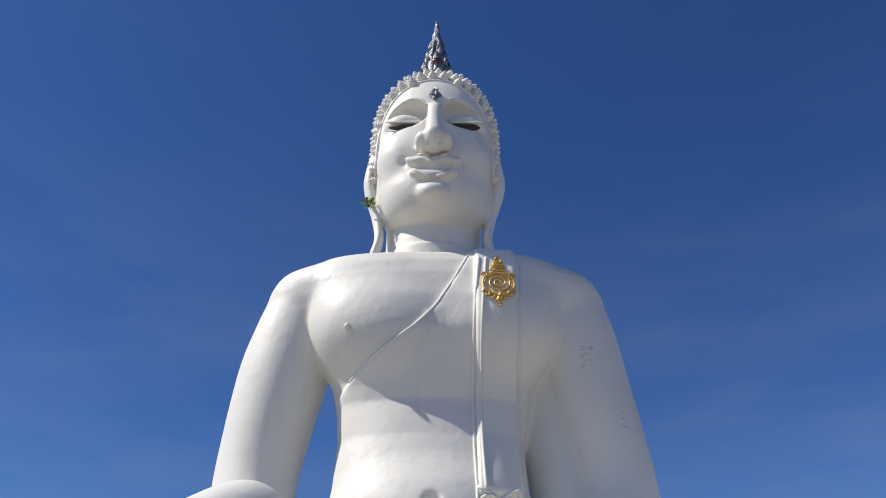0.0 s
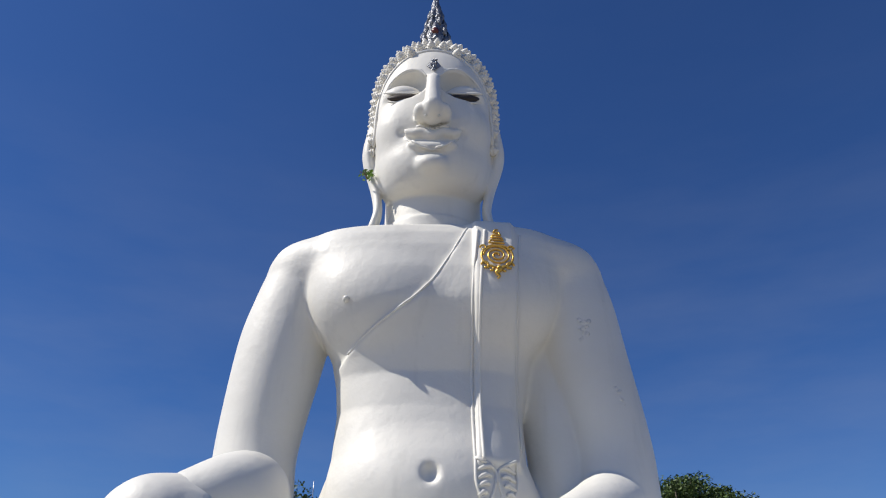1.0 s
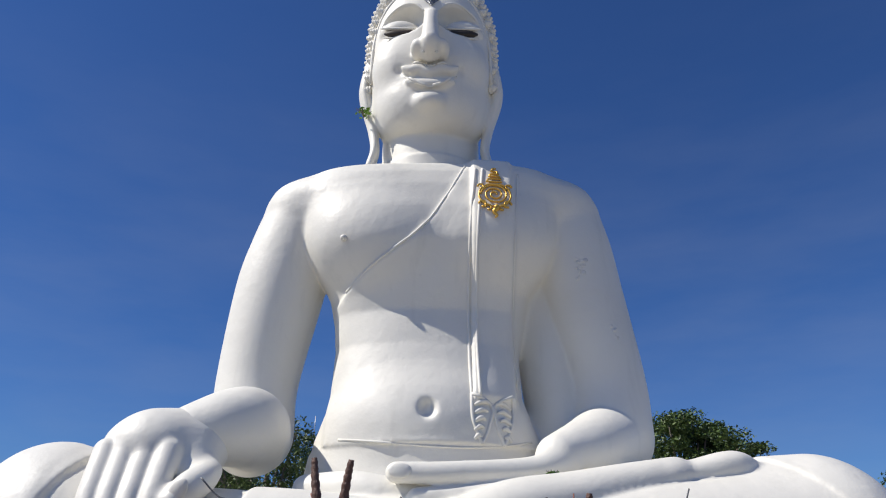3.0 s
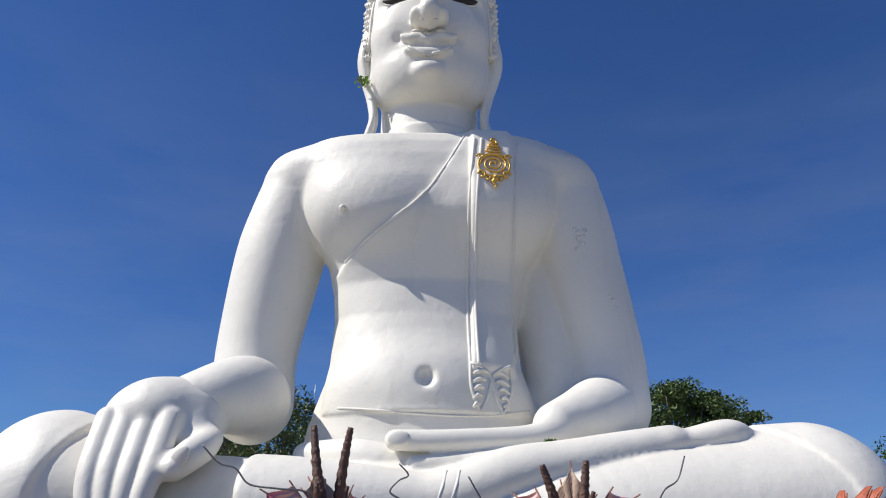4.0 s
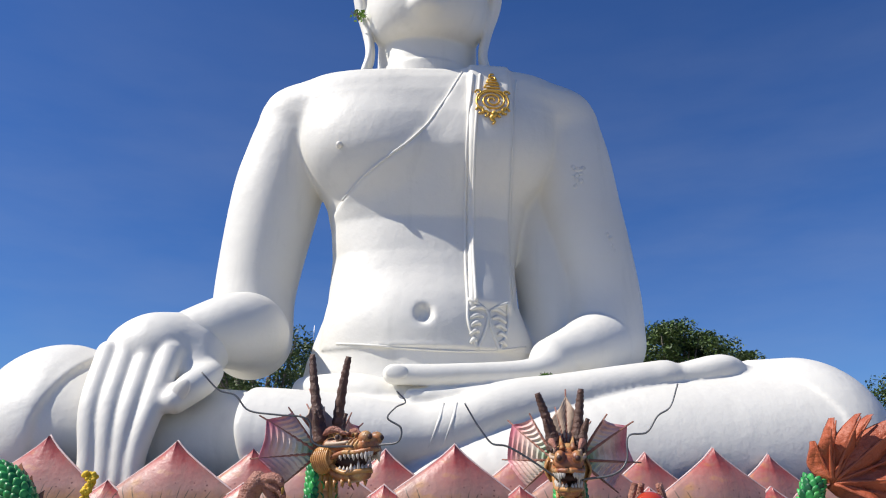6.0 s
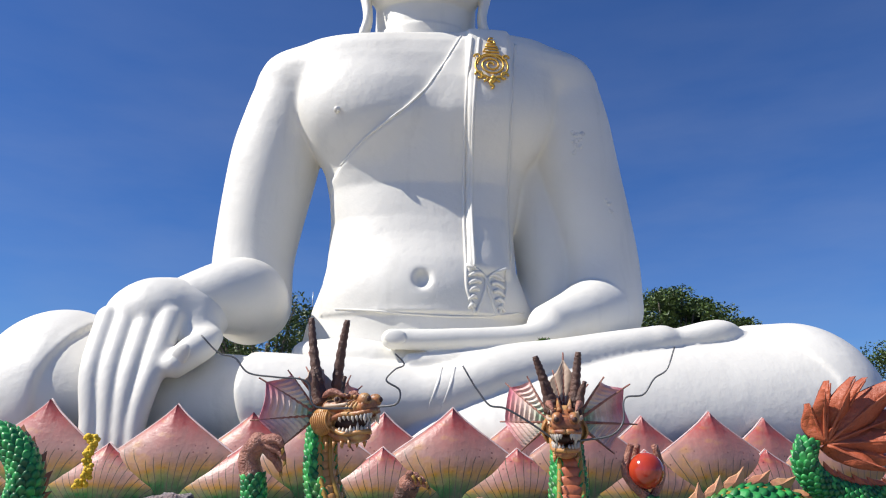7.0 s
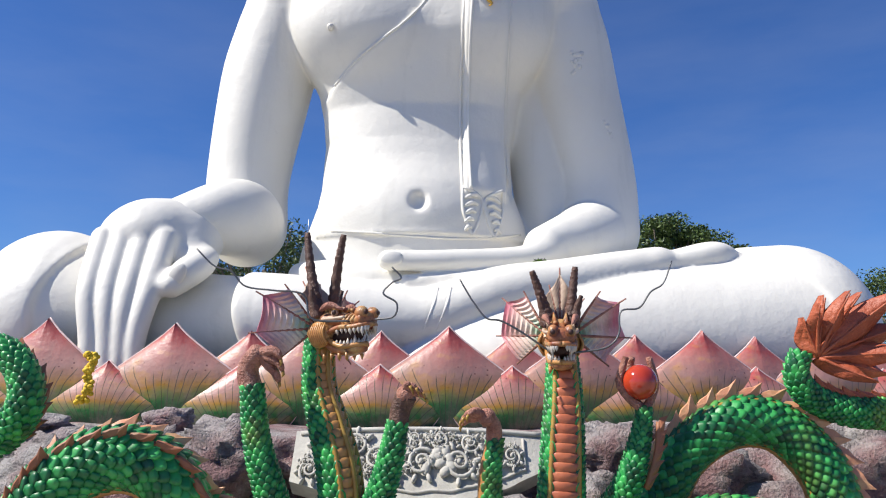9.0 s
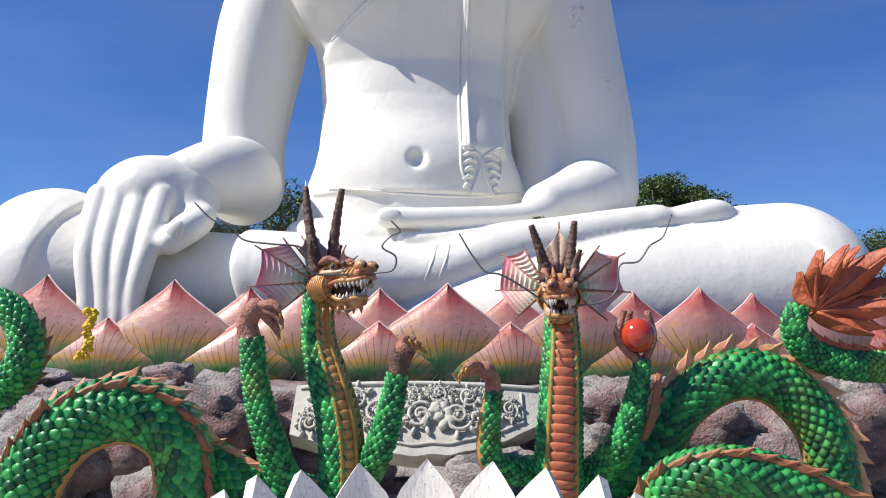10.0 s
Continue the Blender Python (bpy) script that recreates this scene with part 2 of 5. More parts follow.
def body_form(p):
    x, y, z = p
    d = torso_form(p)
    # breast, shoulders, belly
    d = smin(d, ell(p, (-1.15, 12.40, 7.40), (1.15, 0.80, 0.82)), 0.40)
    d = smin(d, ell(p, (0.85, 12.42, 7.42), (1.05, 0.74, 0.82)), 0.40)
    d = smin(d, ell(p, (AX, 12.5, 4.1), (1.35, 0.98, 0.8)), 0.4)
    d = smin(d, ell(p, (AX, 12.78, 8.44), (2.6, 0.68, 0.44)), 0.3)
    # the robe lies over one shoulder and the chest, a little proud
    over = step01(x - robe_edge(z), -0.02, 0.05) * (z > 3.72)
    sash = step01(x, 0.50, 0.56) * step01(-x, -1.27, -1.21) * step01(z, 4.3, 4.5)
    d = d - 0.035 * over - 0.08 * sash * (z < 8.9)
    d = d - 0.014 * step01(3.76 - z + 0.05 * np.cos(x * 1.2), 0, 0.06)
    # navel
    d = smax(d, -ell(p, (-0.18, 11.40, 4.24), (0.15, 0.16, 0.17)), 0.05)
    # arms
    arm_r = chain(p, [(-2.64, 12.95, 8.0, 0.74), (-2.78, 12.95, 7.4, 0.78), (-2.95, 12.95, 6.6, 0.79), (-3.16, 12.9, 5.0, 0.70), (-3.12, 12.75, 4.05, 0.68)], 0.2)
    fore_r = chain(p, [(-3.1, 12.6, 4.0, 0.66), (-2.97, 11.75, 3.97, 0.62), (-3.15, 11.4, 3.9, 0.56), (-3.55, 11.15, 3.74, 0.46)], 0.15)
    arm_l = chain(p, [(2.28, 12.95, 8.02, 0.73), (2.40, 12.95, 7.4, 0.77), (2.54, 12.95, 6.6, 0.76), (2.86, 12.9, 5.0, 0.68), (2.85, 12.75, 4.05, 0.70)], 0.2)
    fore_l = chain(p, [(2.85, 12.75, 3.98, 0.68), (2.35, 12.0, 3.72, 0.52), (1.75, 11.35, 3.50, 0.34)], 0.12)
    drape = chain(p, [(1.75, 13.15, 7.4, 0.45), (1.95, 13.15, 5.6, 0.55), (2.1, 13.1, 4.2, 0.6), (2.1, 13.0, 3.0, 0.6)], 0.1)
    d = smin(d, drape, 0.12)
    arm_r, arm_l = smin(arm_r, fore_r, 0.03), smin(arm_l, fore_l, 0.03)
    soft = 0.05 + 0.32 * step01(z, 7.5, 8.6)
    d = smin(d, arm_r, soft)
    d = smin(d, arm_l, soft)
    # legs
    thigh_r = chain(p, [(-1.6, 12.5, 2.2, 0.80), (-3.4, 11.95, 2.2, 0.85), (-5.42, 11.35, 2.49, 1.09)])
    # the bare leg, and in front of it the robe that begins at a thick hem
    shin_r = chain(p, [(-5.3, 11.05, 2.3, 1.03), (-4.2, 11.08, 2.2, 0.88), (-2.2, 11.0, 2.15, 0.78)])
    robe_r = chain(p, [(-3.2, 10.50, 2.18, 0.80), (-1.9, 10.44, 2.22, 0.70), (-1.0, 10.42, 2.25, 0.58), (-0.2, 10.40, 2.28, 0.45), (0.35, 10.42, 2.42, 0.43), (1.0, 10.50, 2.67, 0.41), (1.8, 10.62, 2.84, 0.36), (2.6, 10.77, 3.04, 0.30), (3.3, 10.90, 3.20, 0.25)], 0.2, 1.15)
    robe_r = smax(robe_r, -(x + 2.50 - 0.35 * np.clip(2.45 - z, 0, 1) ** 1.5 - 0.25 * np.clip(z - 2.6, 0, 1) ** 1.5), 0.10)
    foot = chain(p, [(3.2, 10.90, 3.19, 0.22), (3.5, 10.95, 3.22, 0.19), (4.15, 11.02, 3.37, 0.19), (4.50, 11.06, 3.35, 0.08)], 0.05, 1.4)
    toes = chain(p, [(3.75, 10.80, 3.20, 0.07), (4.15, 10.83, 3.28, 0.07), (4.40, 10.90, 3.30, 0.05)], 0.05)
    thigh_l = chain(p, [(1.4, 12.4, 2.4, 1.0), (5.3, 11.4, 2.42, 1.12)])
    shin_l = chain(p, [(5.35, 11.1, 2.2, 1.06), (2.6, 10.86, 1.95, 1.08), (0.9, 10.48, 1.62, 0.86), (-0.5, 10.50, 1.30, 0.70)])
    lap = ell(p, (AX, 12.0, 2.5), (2.6, 1.5, 0.75))
    leg_r = smin(smin(thigh_r, shin_r, 0.10), robe_r, 0.015)
    leg_l = smin(thigh_l, shin_l, 0.25)
    # hem bands at the knees
    leg_r = leg_r - 0.07 * step01(-(x + 5.13 - 0.30 * np.clip(z - 2.4, 0, 1) ** 1.4), 0, 0.05)
    leg_l = leg_l - 0.035 * step01(x - 5.36 + 0.75 * np.clip(z - 2.5, 0, 1) ** 1.5, 0, 0.05)
    legs = smin(leg_r, leg_l, 0.04)
    legs = smin(legs, smin(foot, toes, 0.05), 0.05)
    d = smin(d, smin(legs, lap, 0.2), 0.05)
    # the hand in the lap
    lap_hand = chain(p, [(1.75, 11.35, 3.42, 0.34), (1.35, 10.98, 3.27, 0.19), (0.24, 10.70, 3.18, 0.16), (-0.58, 10.63, 3.17, 0.145)])
    lap_hand = smin(lap_hand, chain(p, [(1.3, 11.0, 3.05, 0.2), (0.63, 10.70, 2.92, 0.14), (-0.30, 10.64, 2.86, 0.12)]), 0.02)
    lap_hand = smin(lap_hand, chain(p, [(1.0, 11.3, 2.9, 0.3), (-0.5, 10.98, 2.92, 0.24), (-1.2, 11.08, 3.0, 0.25), (-1.9, 11.4, 3.02, 0.22)]), 0.03)
    d = smin(d, lap_hand, 0.04)
    return d


def hand_form(p):
    """The palm and fingers over the knee."""
    palm = ell(p, (-4.02, 10.95, 3.44), (0.72, 0.70, 0.58))
    palm = smin(palm, cap(p, (-3.40, 11.25, 3.74), (-3.95, 10.9, 3.52), 0.44, 0.5), 0.2)
    palm = smin(palm, cap(p, (-3.42, 11.0, 3.46), (-3.35, 10.64, 3.10), 0.38, 0.28), 0.2)
    tops, mids, lows = (-4.47, -4.22, -3.93, -3.64), (-4.42, -4.17, -3.91, -3.64), (-4.30, -4.08, -3.90, -3.72)
    for a, b, c in zip(tops, mids, lows):
        palm = smin(palm, chain(p, [(a, 10.45, 3.38, 0.19), (b, 10.0, 2.62, 0.155), (c, 9.86, 1.95, 0.13), (c + 0.04, 9.82, 1.2, 0.11)]), 0.045)
    thumb = chain(p, [(-3.10, 10.62, 3.16, 0.16), (-3.12, 10.34, 3.02, 0.20), (-3.22, 10.14, 2.88, 0.205), (-3.36, 10.02, 2.70, 0.165)])
    return smin(palm, thumb, 0.12)


def head_form(p):
    x, y, z = p
    sx = np.abs(x - AX)                                # the face is alike on both sides
    q = [sx, y, z]
    skull = ell(p, (AX, 12.73, 12.0), (1.23, 1.15, 1.64))
    face = ell(p, (AX, 12.55, 11.15), (1.22, 1.04, 1.95))
    d = smin(skull, face, 0.25)
    jaw = ell(p, (AX, 12.45, 10.15), (1.06, 0.95, 0.80))
    d = smin(d, jaw, 0.3)
    d = smax(d, 9.56 + 0.10 * np.abs(x - AX) ** 2 - 0.10 * (y - 11.6) - z, 0.16)
    d = smin(d, ell(p, (AX, 12.75, 13.3), (0.6, 0.55, 0.55)), 0.2)
    # brow line, sockets and lids
    d = smax(d, -ell(q, (0.60, 11.58, 11.88), (0.50, 0.46, 0.36)), 0.04)
    d = smin(d, ell(q, (0.60, 12.02, 11.74), (0.44, 0.38, 0.27)), 0.02)
    # slits of the eyes, with a thin lower lid
    arch = 0.10 * ((sx - 0.60) / 0.4) ** 2
    slit = np.sqrt(((sx - 0.60) / 0.40) ** 2 + ((z - 11.575 - arch) / 0.085) ** 2 + ((y - 11.58) / 0.22) ** 2) - 1
    d = smax(d, -slit * 0.06, 0.02)
    # nose
    nose = chain(q, [(0, 11.68, 12.04, 0.12), (0, 11.42, 11.75, 0.135), (0, 11.24, 11.25, 0.155), (0, 11.12, 10.92, 0.175)])
    nose = smin(nose, ell(q, (0.22, 11.32, 10.90), (0.15, 0.24, 0.16)), 0.08)
    nose = smin(nose, ell(q, (0, 11.27, 10.82), (0.19, 0.26, 0.18)), 0.08)
    d = smin(d, nose, 0.06)
    # cheeks, mouth and chin
    d = smin(d, ell(q, (0.62, 11.98, 10.95), (0.42, 0.38, 0.45)), 0.3)
    dip = ell(q, (0.58, 11.47, 10.60), (0.06, 0.16, 0.09))
    d = smax(d, -dip, 0.10)
    curve = 0.12 * (sx / 0.5) ** 2
    zl = z - curve
    cupid = 0.035 * np.cos(np.clip(sx, 0, 0.4) * 15.0)
    wide = np.sqrt(np.clip(1 - (sx / 0.58) ** 2, 0, 1))
    upper = np.sqrt((y - 11.53) ** 2 + ((zl - 10.51 + cupid) * 1.15) ** 2 + np.maximum(sx - 0.50, 0) ** 2) - 0.165 * wide + 0.01
    lower = np.sqrt((y - 11.54) ** 2 + ((zl - 10.22) * 1.1) ** 2 + np.maximum(sx - 0.43, 0) ** 2) - 0.155 * np.sqrt(np.clip(1 - (sx / 0.50) ** 2, 0, 1)) + 0.01
    d = smin(d, np.broadcast_to(upper, d.shape), 0.015)
    d = smin(d, np.broadcast_to(lower, d.shape), 0.015)
    line = np.sqrt((y - 11.40) ** 2 + ((zl - 10.365) * 1.6) ** 2 + np.maximum(sx - 0.54, 0) ** 2) - 0.055
    d = smax(d, -np.broadcast_to(line, d.shape), 0.02)
    d = smax(d, -ell(p, (AX, 11.44, 10.07), (0.40, 0.12, 0.07)), 0.06)
    d = smin(d, ell(p, (AX, 11.58, 9.90), (0.27, 0.20, 0.17)), 0.14)
    # neck with its rings
    r = np.sqrt((x - AX) ** 2 + (y - 12.98) ** 2)
    neck = np.maximum(r - 0.955 - 0.05 * step01(-z, -9.10, -9.06) , np.maximum(8.45 - z, z - 10.2))
    d = smin(d, neck, 0.03)
    # long ears
    ear = chain(q, [(1.22, 12.62, 11.35, 0.15), (1.30, 12.6, 10.7, 0.14), (1.13, 12.55, 9.9, 0.10), (1.05, 12.4, 9.35, 0.09), (1.12, 12.35, 8.95, 0.09)], 0.1, 2.0)
    d = smin(d, ear, 0.05)
    return d


def build_statue():
    heap = Heap()
    p, ax = grid((-6.7, 9.4, 1.0), (6.6, 14.4, 9.3), 0.035)
    body = np.ascontiguousarray(np.broadcast_to(body_form(p), [len(a) for a in ax]), np.float32)
    v, f = nets(body, ax)
    heap.add(v, f.tolist())
    g, gx = grid((-5.0, 9.5, 1.1), (-2.4, 12.0, 4.5), 0.022)
    v, f = nets(np.ascontiguousarray(np.broadcast_to(hand_form(g), [len(a) for a in gx]), np.float32), gx)
    heap.add(v, f.tolist())
    g, gx = grid((-2.1, 10.6, 8.4), (1.7, 14.2, 14.3), 0.03)
    head = np.ascontiguousarray(np.broadcast_to(head_form(g), [len(a) for a in gx]), np.float32)
    v, f = nets(head, gx)
    heap.add(v, f.tolist())

    def front(x, z, field=body, axes=ax):
        """The y at which the surface is met from the front."""
        i, k = int(round((x - axes[0][0]) / (axes[0][1] - axes[0][0]))), int(round((z - axes[2][0]) / (axes[2][1] - axes[2][0])))
        col = field[i, :, k]
        j = int(np.argmax(col < 0))
        t = col[j - 1] / (col[j - 1] - col[j])
        return float(axes[1][j - 1] + t * (axes[1][1] - axes[1][0]))

    def laid(points, n, lift=0.0):
        line = np.array([(x, front(x, z) + lift, z) for x, z in spline(points, n)])
        for _ in range(2):
            line[1:-1, 1] = (line[:-2, 1] + 2 * line[1:-1, 1] + line[2:, 1]) / 4
        return line

    # hem of the robe, edges of the sash, waist line
    tube(heap, laid(ROBE[:-1], 60, -0.004), 0.022, 0, 8)
    for dx, r in ((0.47, 0.028), (0.60, 0.028), (1.24, 0.02)):
        tube(heap, laid([(dx + 0.12, 8.55), (dx + 0.02, 7.2), (dx, 5.6), (dx + 0.03, 4.45)], 60), r, 0, 8)
    tube(heap, laid([(-1.55, 3.80), (-0.6, 3.70), (0.3, 3.66), (1.0, 3.72), (1.45, 3.84)], 40), 0.02, 0, 6)
    # zigzag ends of the sash
    for cx, s, zt in ((0.60, 1, 4.50), (1.05, -1, 4.50)):
        edge = laid([(cx - 0.10 * s, zt), (cx - 0.09 * s, 4.1), (cx + 0.05 * s, 3.72)], 24)
        tube(heap, edge, 0.03, 0, 8)
        tube(heap, laid([(cx - 0.1 * s, zt), (cx + 0.20 * s, 4.32), (cx + 0.16 * s, 4.0), (cx + 0.05 * s, 3.72)], 24), 0.028, 0, 8)
        for k in range(5):
            z0 = 4.38 - 0.13 * k
            w = 0.24 - 0.035 * k
            tube(heap, laid([(cx - 0.07 * s, z0 - 0.07), (cx + (w - 0.1) * s * 0.6, z0 + 0.0), (cx + (w - 0.06) * s, z0 - 0.03)], 8, -0.01), [0.02, 0.03, 0.036, 0.04, 0.04, 0.036, 0.03, 0.02], 0, 8)
    # two pleats where the ankle bends
    for dx in (0.0, 0.17):
        tube(heap, laid([(0.13 + dx, 2.72), (0.08 + dx, 2.5), (-0.04 + dx, 2.2), (-0.12 + dx, 2.02)], 16, 0.012), np.interp(np.linspace(0, 1, 16), [0, 0.3, 1], [0.02, 0.026, 0.008]), 0, 8)
    # nipple, nails
    blob(heap, (-1.66, front(-1.66, 7.16), 7.16), (0.06, 0.09, 0.06))
    blob(heap, (-3.27, 9.905, 2.82), (0.115, 0.045, 0.19), 0, 14, 10, Matrix.Rotation(radians(38), 3, "Y") @ Matrix.Rotation(radians(18), 3, "X"))
    blob(heap, (-0.52, 10.505, 3.18), (0.165, 0.035, 0.105), 0, 14, 8)
    # gilded emblem on the sash: coiled ring, tiered tip, scrolls
    ex, ez = 0.92, 7.94
    def on_sash(x, z):
        return (x, front(x, z) - 0.03, z)
    turns = np.linspace(0, 5.0 * np.pi, 80)
    coil = [on_sash(ex + (0.03 + 0.0135 * a) * math.cos(a), ez + (0.03 + 0.0125 * a) * math.sin(a)) for a in turns]
    tube(heap, coil, 0.018, 2, 6, up=(0, 1, 0))
    ring = np.linspace(-2.2, 5.34, 50)
    tube(heap, [on_sash(ex + 0.275 * math.cos(a), ez + 0.25 * math.sin(a) - 0.01) for a in ring if not 1.2 < a < 1.94], 0.019, 2, 6, up=(0, 1, 0))
    tip = [on_sash(ex + (0.135 - 0.021 * k) * math.cos(a), ez + 0.28 + 0.062 * k + 0.01 * math.sin(a)) for k in range(6) for a in np.linspace(0, np.pi, 7)[::1 - 2 * (k % 2)]]
    tube(heap, tip, 0.018, 2, 6, up=(0, 1, 0))
    for side in (-1, 1):
        for a0, rr, out in ((0.62, 0.05, 0.30), (-0.75, 0.06, 0.30), (-1.15, 0.05, 0.30)):
            cx, cz = ex + side * out * math.cos(a0), ez + out * math.sin(a0)
            tube(heap, [on_sash(cx + rr * math.cos(a) * side, cz + rr * math.sin(a)) for a in np.linspace(0, 5.0, 12)], 0.02, 2, 6, up=(0, 1, 0))
    tube(heap, [on_sash(ex + 0.03 * math.sin(k * 1.1), ez - 0.26 - 0.024 * k) for k in range(10)], np.linspace(0.06, 0.012, 10), 2, 6, up=(0, 1, 0))
    # eyes: dark openings under heavy lids
    def eye(side, u, lift):
        x = 0.58 + u
        return (AX + side * x, 11.70 + 0.40 * max(0.0, u) ** 2 + 0.10 * max(0.0, -u - 0.2) + lift[0], 11.555 + 0.35 * u * u + lift[1])
    for side in (-1, 1):
        tube(heap, [eye(side, u, (0.0, 0.0)) for u in np.linspace(-0.30, 0.33, 12)], [0.025, 0.06, 0.078, 0.085, 0.088, 0.09, 0.09, 0.088, 0.08, 0.068, 0.045, 0.02], 1, 8, 1.0)
        tube(heap, [eye(side, u, (-0.045, 0.095)) for u in np.linspace(-0.32, 0.42, 16)], np.interp(np.linspace(0, 1, 16), [0, 0.2, 0.8, 1], [0.012, 0.032, 0.032, 0.01]), 0, 8)
        tube(heap, [eye(side, u, (-0.01, -0.105)) for u in np.linspace(-0.30, 0.36, 16)], np.interp(np.linspace(0, 1, 16), [0, 0.2, 0.8, 1], [0.01, 0.022, 0.022, 0.008]), 0, 8)
    # crisp edge of the brows
    for side in (-1, 1):
        arc = spline([(0.13, 12.02), (0.30, 12.22), (0.58, 12.28), (0.86, 12.12), (1.03, 11.84)], 24)
        pts = np.array([(AX + side * x, front(AX + side * x, z, head, gx) + 0.012, z) for x, z in arc])
        for _ in range(3):
            pts[1:-1, 1] = (pts[:-2, 1] + 2 * pts[1:-1, 1] + pts[2:, 1]) / 4
        tube(heap, pts, np.interp(np.linspace(0, 1, 24), [0, 0.2, 0.8, 1], [0.01, 0.035, 0.035, 0.01]), 0, 8, up=(0, 1, 0))
    # rims of the lips
    def on_face(x, z):
        return (AX + x, front(AX + x, z, head, gx) - 0.004, z)
    bow = spline([(-0.56, 10.69), (-0.30, 10.665), (-0.10, 10.635), (0.0, 10.595), (0.10, 10.635), (0.30, 10.665), (0.56, 10.69)], 40)
    tube(heap, [on_face(x, z) for x, z in bow], np.interp(np.linspace(0, 1, 40), [0, 0.15, 0.85, 1], [0.01, 0.03, 0.03, 0.01]), 0, 8, up=(0, 1, 0))
    under = spline([(-0.50, 10.48), (-0.26, 10.23), (0.0, 10.15), (0.26, 10.23), (0.50, 10.48)], 30)
    tube(heap, [on_face(x, z) for x, z in under], np.interp(np.linspace(0, 1, 30), [0, 0.2, 0.8, 1], [0.01, 0.03, 0.03, 0.01]), 0, 8, up=(0, 1, 0))
    # nostrils: grey blobs whose colour stands in for shaded holes
    for side in (-1, 1):
        blob(heap, (AX + side * 0.12, front(AX + side * 0.12, 10.70, head, gx) + 0.01, 10.70), (0.035, 0.03, 0.022), 5, 8, 6)
    # diamond between the brows
    fy = front(AX, 12.32, head, gx)
    heap.add([(AX, fy - 0.03, 12.50), (AX + 0.15, fy + 0.0, 12.31), (AX, front(AX, 12.12, head, gx) - 0.03, 12.12), (AX - 0.15, fy + 0.0, 12.31), (AX, fy - 0.09, 12.31)],
             [(0, 1, 4), (1, 2, 4), (2, 3, 4), (3, 0, 4)], 3)
    for k in range(7):
        blob(heap, (AX + 0.05 * math.sin(k * 2.4), fy - 0.06, 12.24 + 0.03 * k), (0.03, 0.03, 0.03), 3, 6, 5)
    # snail curls over skull and crown, row by row behind the hair line
    rng = random.Random(4)
    for row in range(14):
        z = 10.72 + 0.212 * row
        base = max(0.0, 1 - min(1, abs((z - 12.0) / 1.66)) ** 2) ** 0.5
        w = 1.24 + 0.03 * (z < 11.2) if z < 12.0 else 1.24 * base
        dep = 1.16 if z < 12.0 else 1.16 * base
        count = max(6, int(2 * math.pi * max(w, 0.3) / 0.235))
        for k in range(count):
            a = 2 * math.pi * (k + 0.5 * (row % 2)) / count
            x, y = w * math.cos(a), 12.73 + dep * math.sin(a)
            line_x = 1.13 if z < 11.6 else 1.13 * math.sqrt(max(0, 1 - ((z - 11.6) / 1.32) ** 2))
            if y < 12.6 and abs(x) < line_x + 0.02:
                continue
            n = Vector((x / w ** 2, (y - 12.73) / dep ** 2, (z - 12.0) / 2.0 if z > 12 else 0)).normalized()
            turn = n.to_track_quat("Z", "Y").to_matrix()
            c = Vector((AX + x, y, z))
            for lift, r in ((0.0, 0.118), (0.045, 0.098), (0.08, 0.07), (0.105, 0.04)):
                blob(heap, c + n * lift, (r, r, 0.05), 0, 8, 5, turn)
    # band along the hair line
    band = []
    for u in np.linspace(-1, 1, 60):
        a = u * 1.25
        x = AX + 1.18 * math.sin(a * 1.25) / math.sin(1.5625)
        z = 10.75 + 2.14 * max(0.0, math.cos(u * math.pi / 2)) ** 0.55
        band.append((x, front(min(max(x, AX - 1.15), AX + 1.15), z, head, gx), z))
    band = np.array(band)
    for _ in range(4):
        band[1:-1] = (band[:-2] + 2 * band[1:-1] + band[2:]) / 4
    tube(heap, band, 0.035, 0, 8, up=(0, 1, 0))
    # flame-shaped finial, mosaic on cement
    for k in range(9):
        a = 2 * math.pi * k / 9
        line = [(AX + r * math.cos(a + w), 12.7 + r * math.sin(a + w), z) for r, z, w in
                ((0.26, 13.5, 0), (0.22, 13.95, 0.15), (0.15, 14.4, -0.15), (0.10, 14.8, 0.2), (0.05, 15.2, 0), (0.01, 15.66, 0))]
        tube(heap, spline(line, 22), np.linspace(0.15, 0.015, 22) * (1 + 0.25 * np.sin(np.arange(22) * 1.7 + k)), 3, 7)
    for z, r in ((13.75, 0.31), (14.05, 0.27), (14.35, 0.20), (14.65, 0.14)):
        for k in range(8):
            a = 2 * math.pi * (k + 0.5 * (z > 14.1)) / 8
            tube(heap, [(AX + r * math.cos(a), 12.7 + r * math.sin(a), z), (AX + r * 1.12 * math.cos(a), 12.7 + r * 1.12 * math.sin(a), z + 0.14),
                        (AX + r * 1.0 * math.cos(a), 12.7 + r * math.sin(a), z + 0.32)], [0.07, 0.055, 0.005], 3, 6)
    blob(heap, (AX, 12.36, 14.05), (0.085, 0.06, 0.085), 4)
    # patches of flaked plaster on the arm
    for cx, cz in ((2.42, 7.05), (2.45, 6.86), (2.36, 6.92), (2.48, 7.0), (2.95, 5.8), (2.97, 5.6), (2.44, 6.7)):
        for k in range(3):
            x, z = cx + rng.uniform(-0.06, 0.06), cz + rng.uniform(-0.08, 0.08)
            blob(heap, (x, front(x, z) - 0.002, z), (rng.uniform(0.02, 0.05), 0.007, rng.uniform(0.02, 0.05)), 5 if k == 0 and cz > 6.9 else 0, 7, 5)
    me = heap.mesh("seated_statue", (AX, 12.0, 1.0))
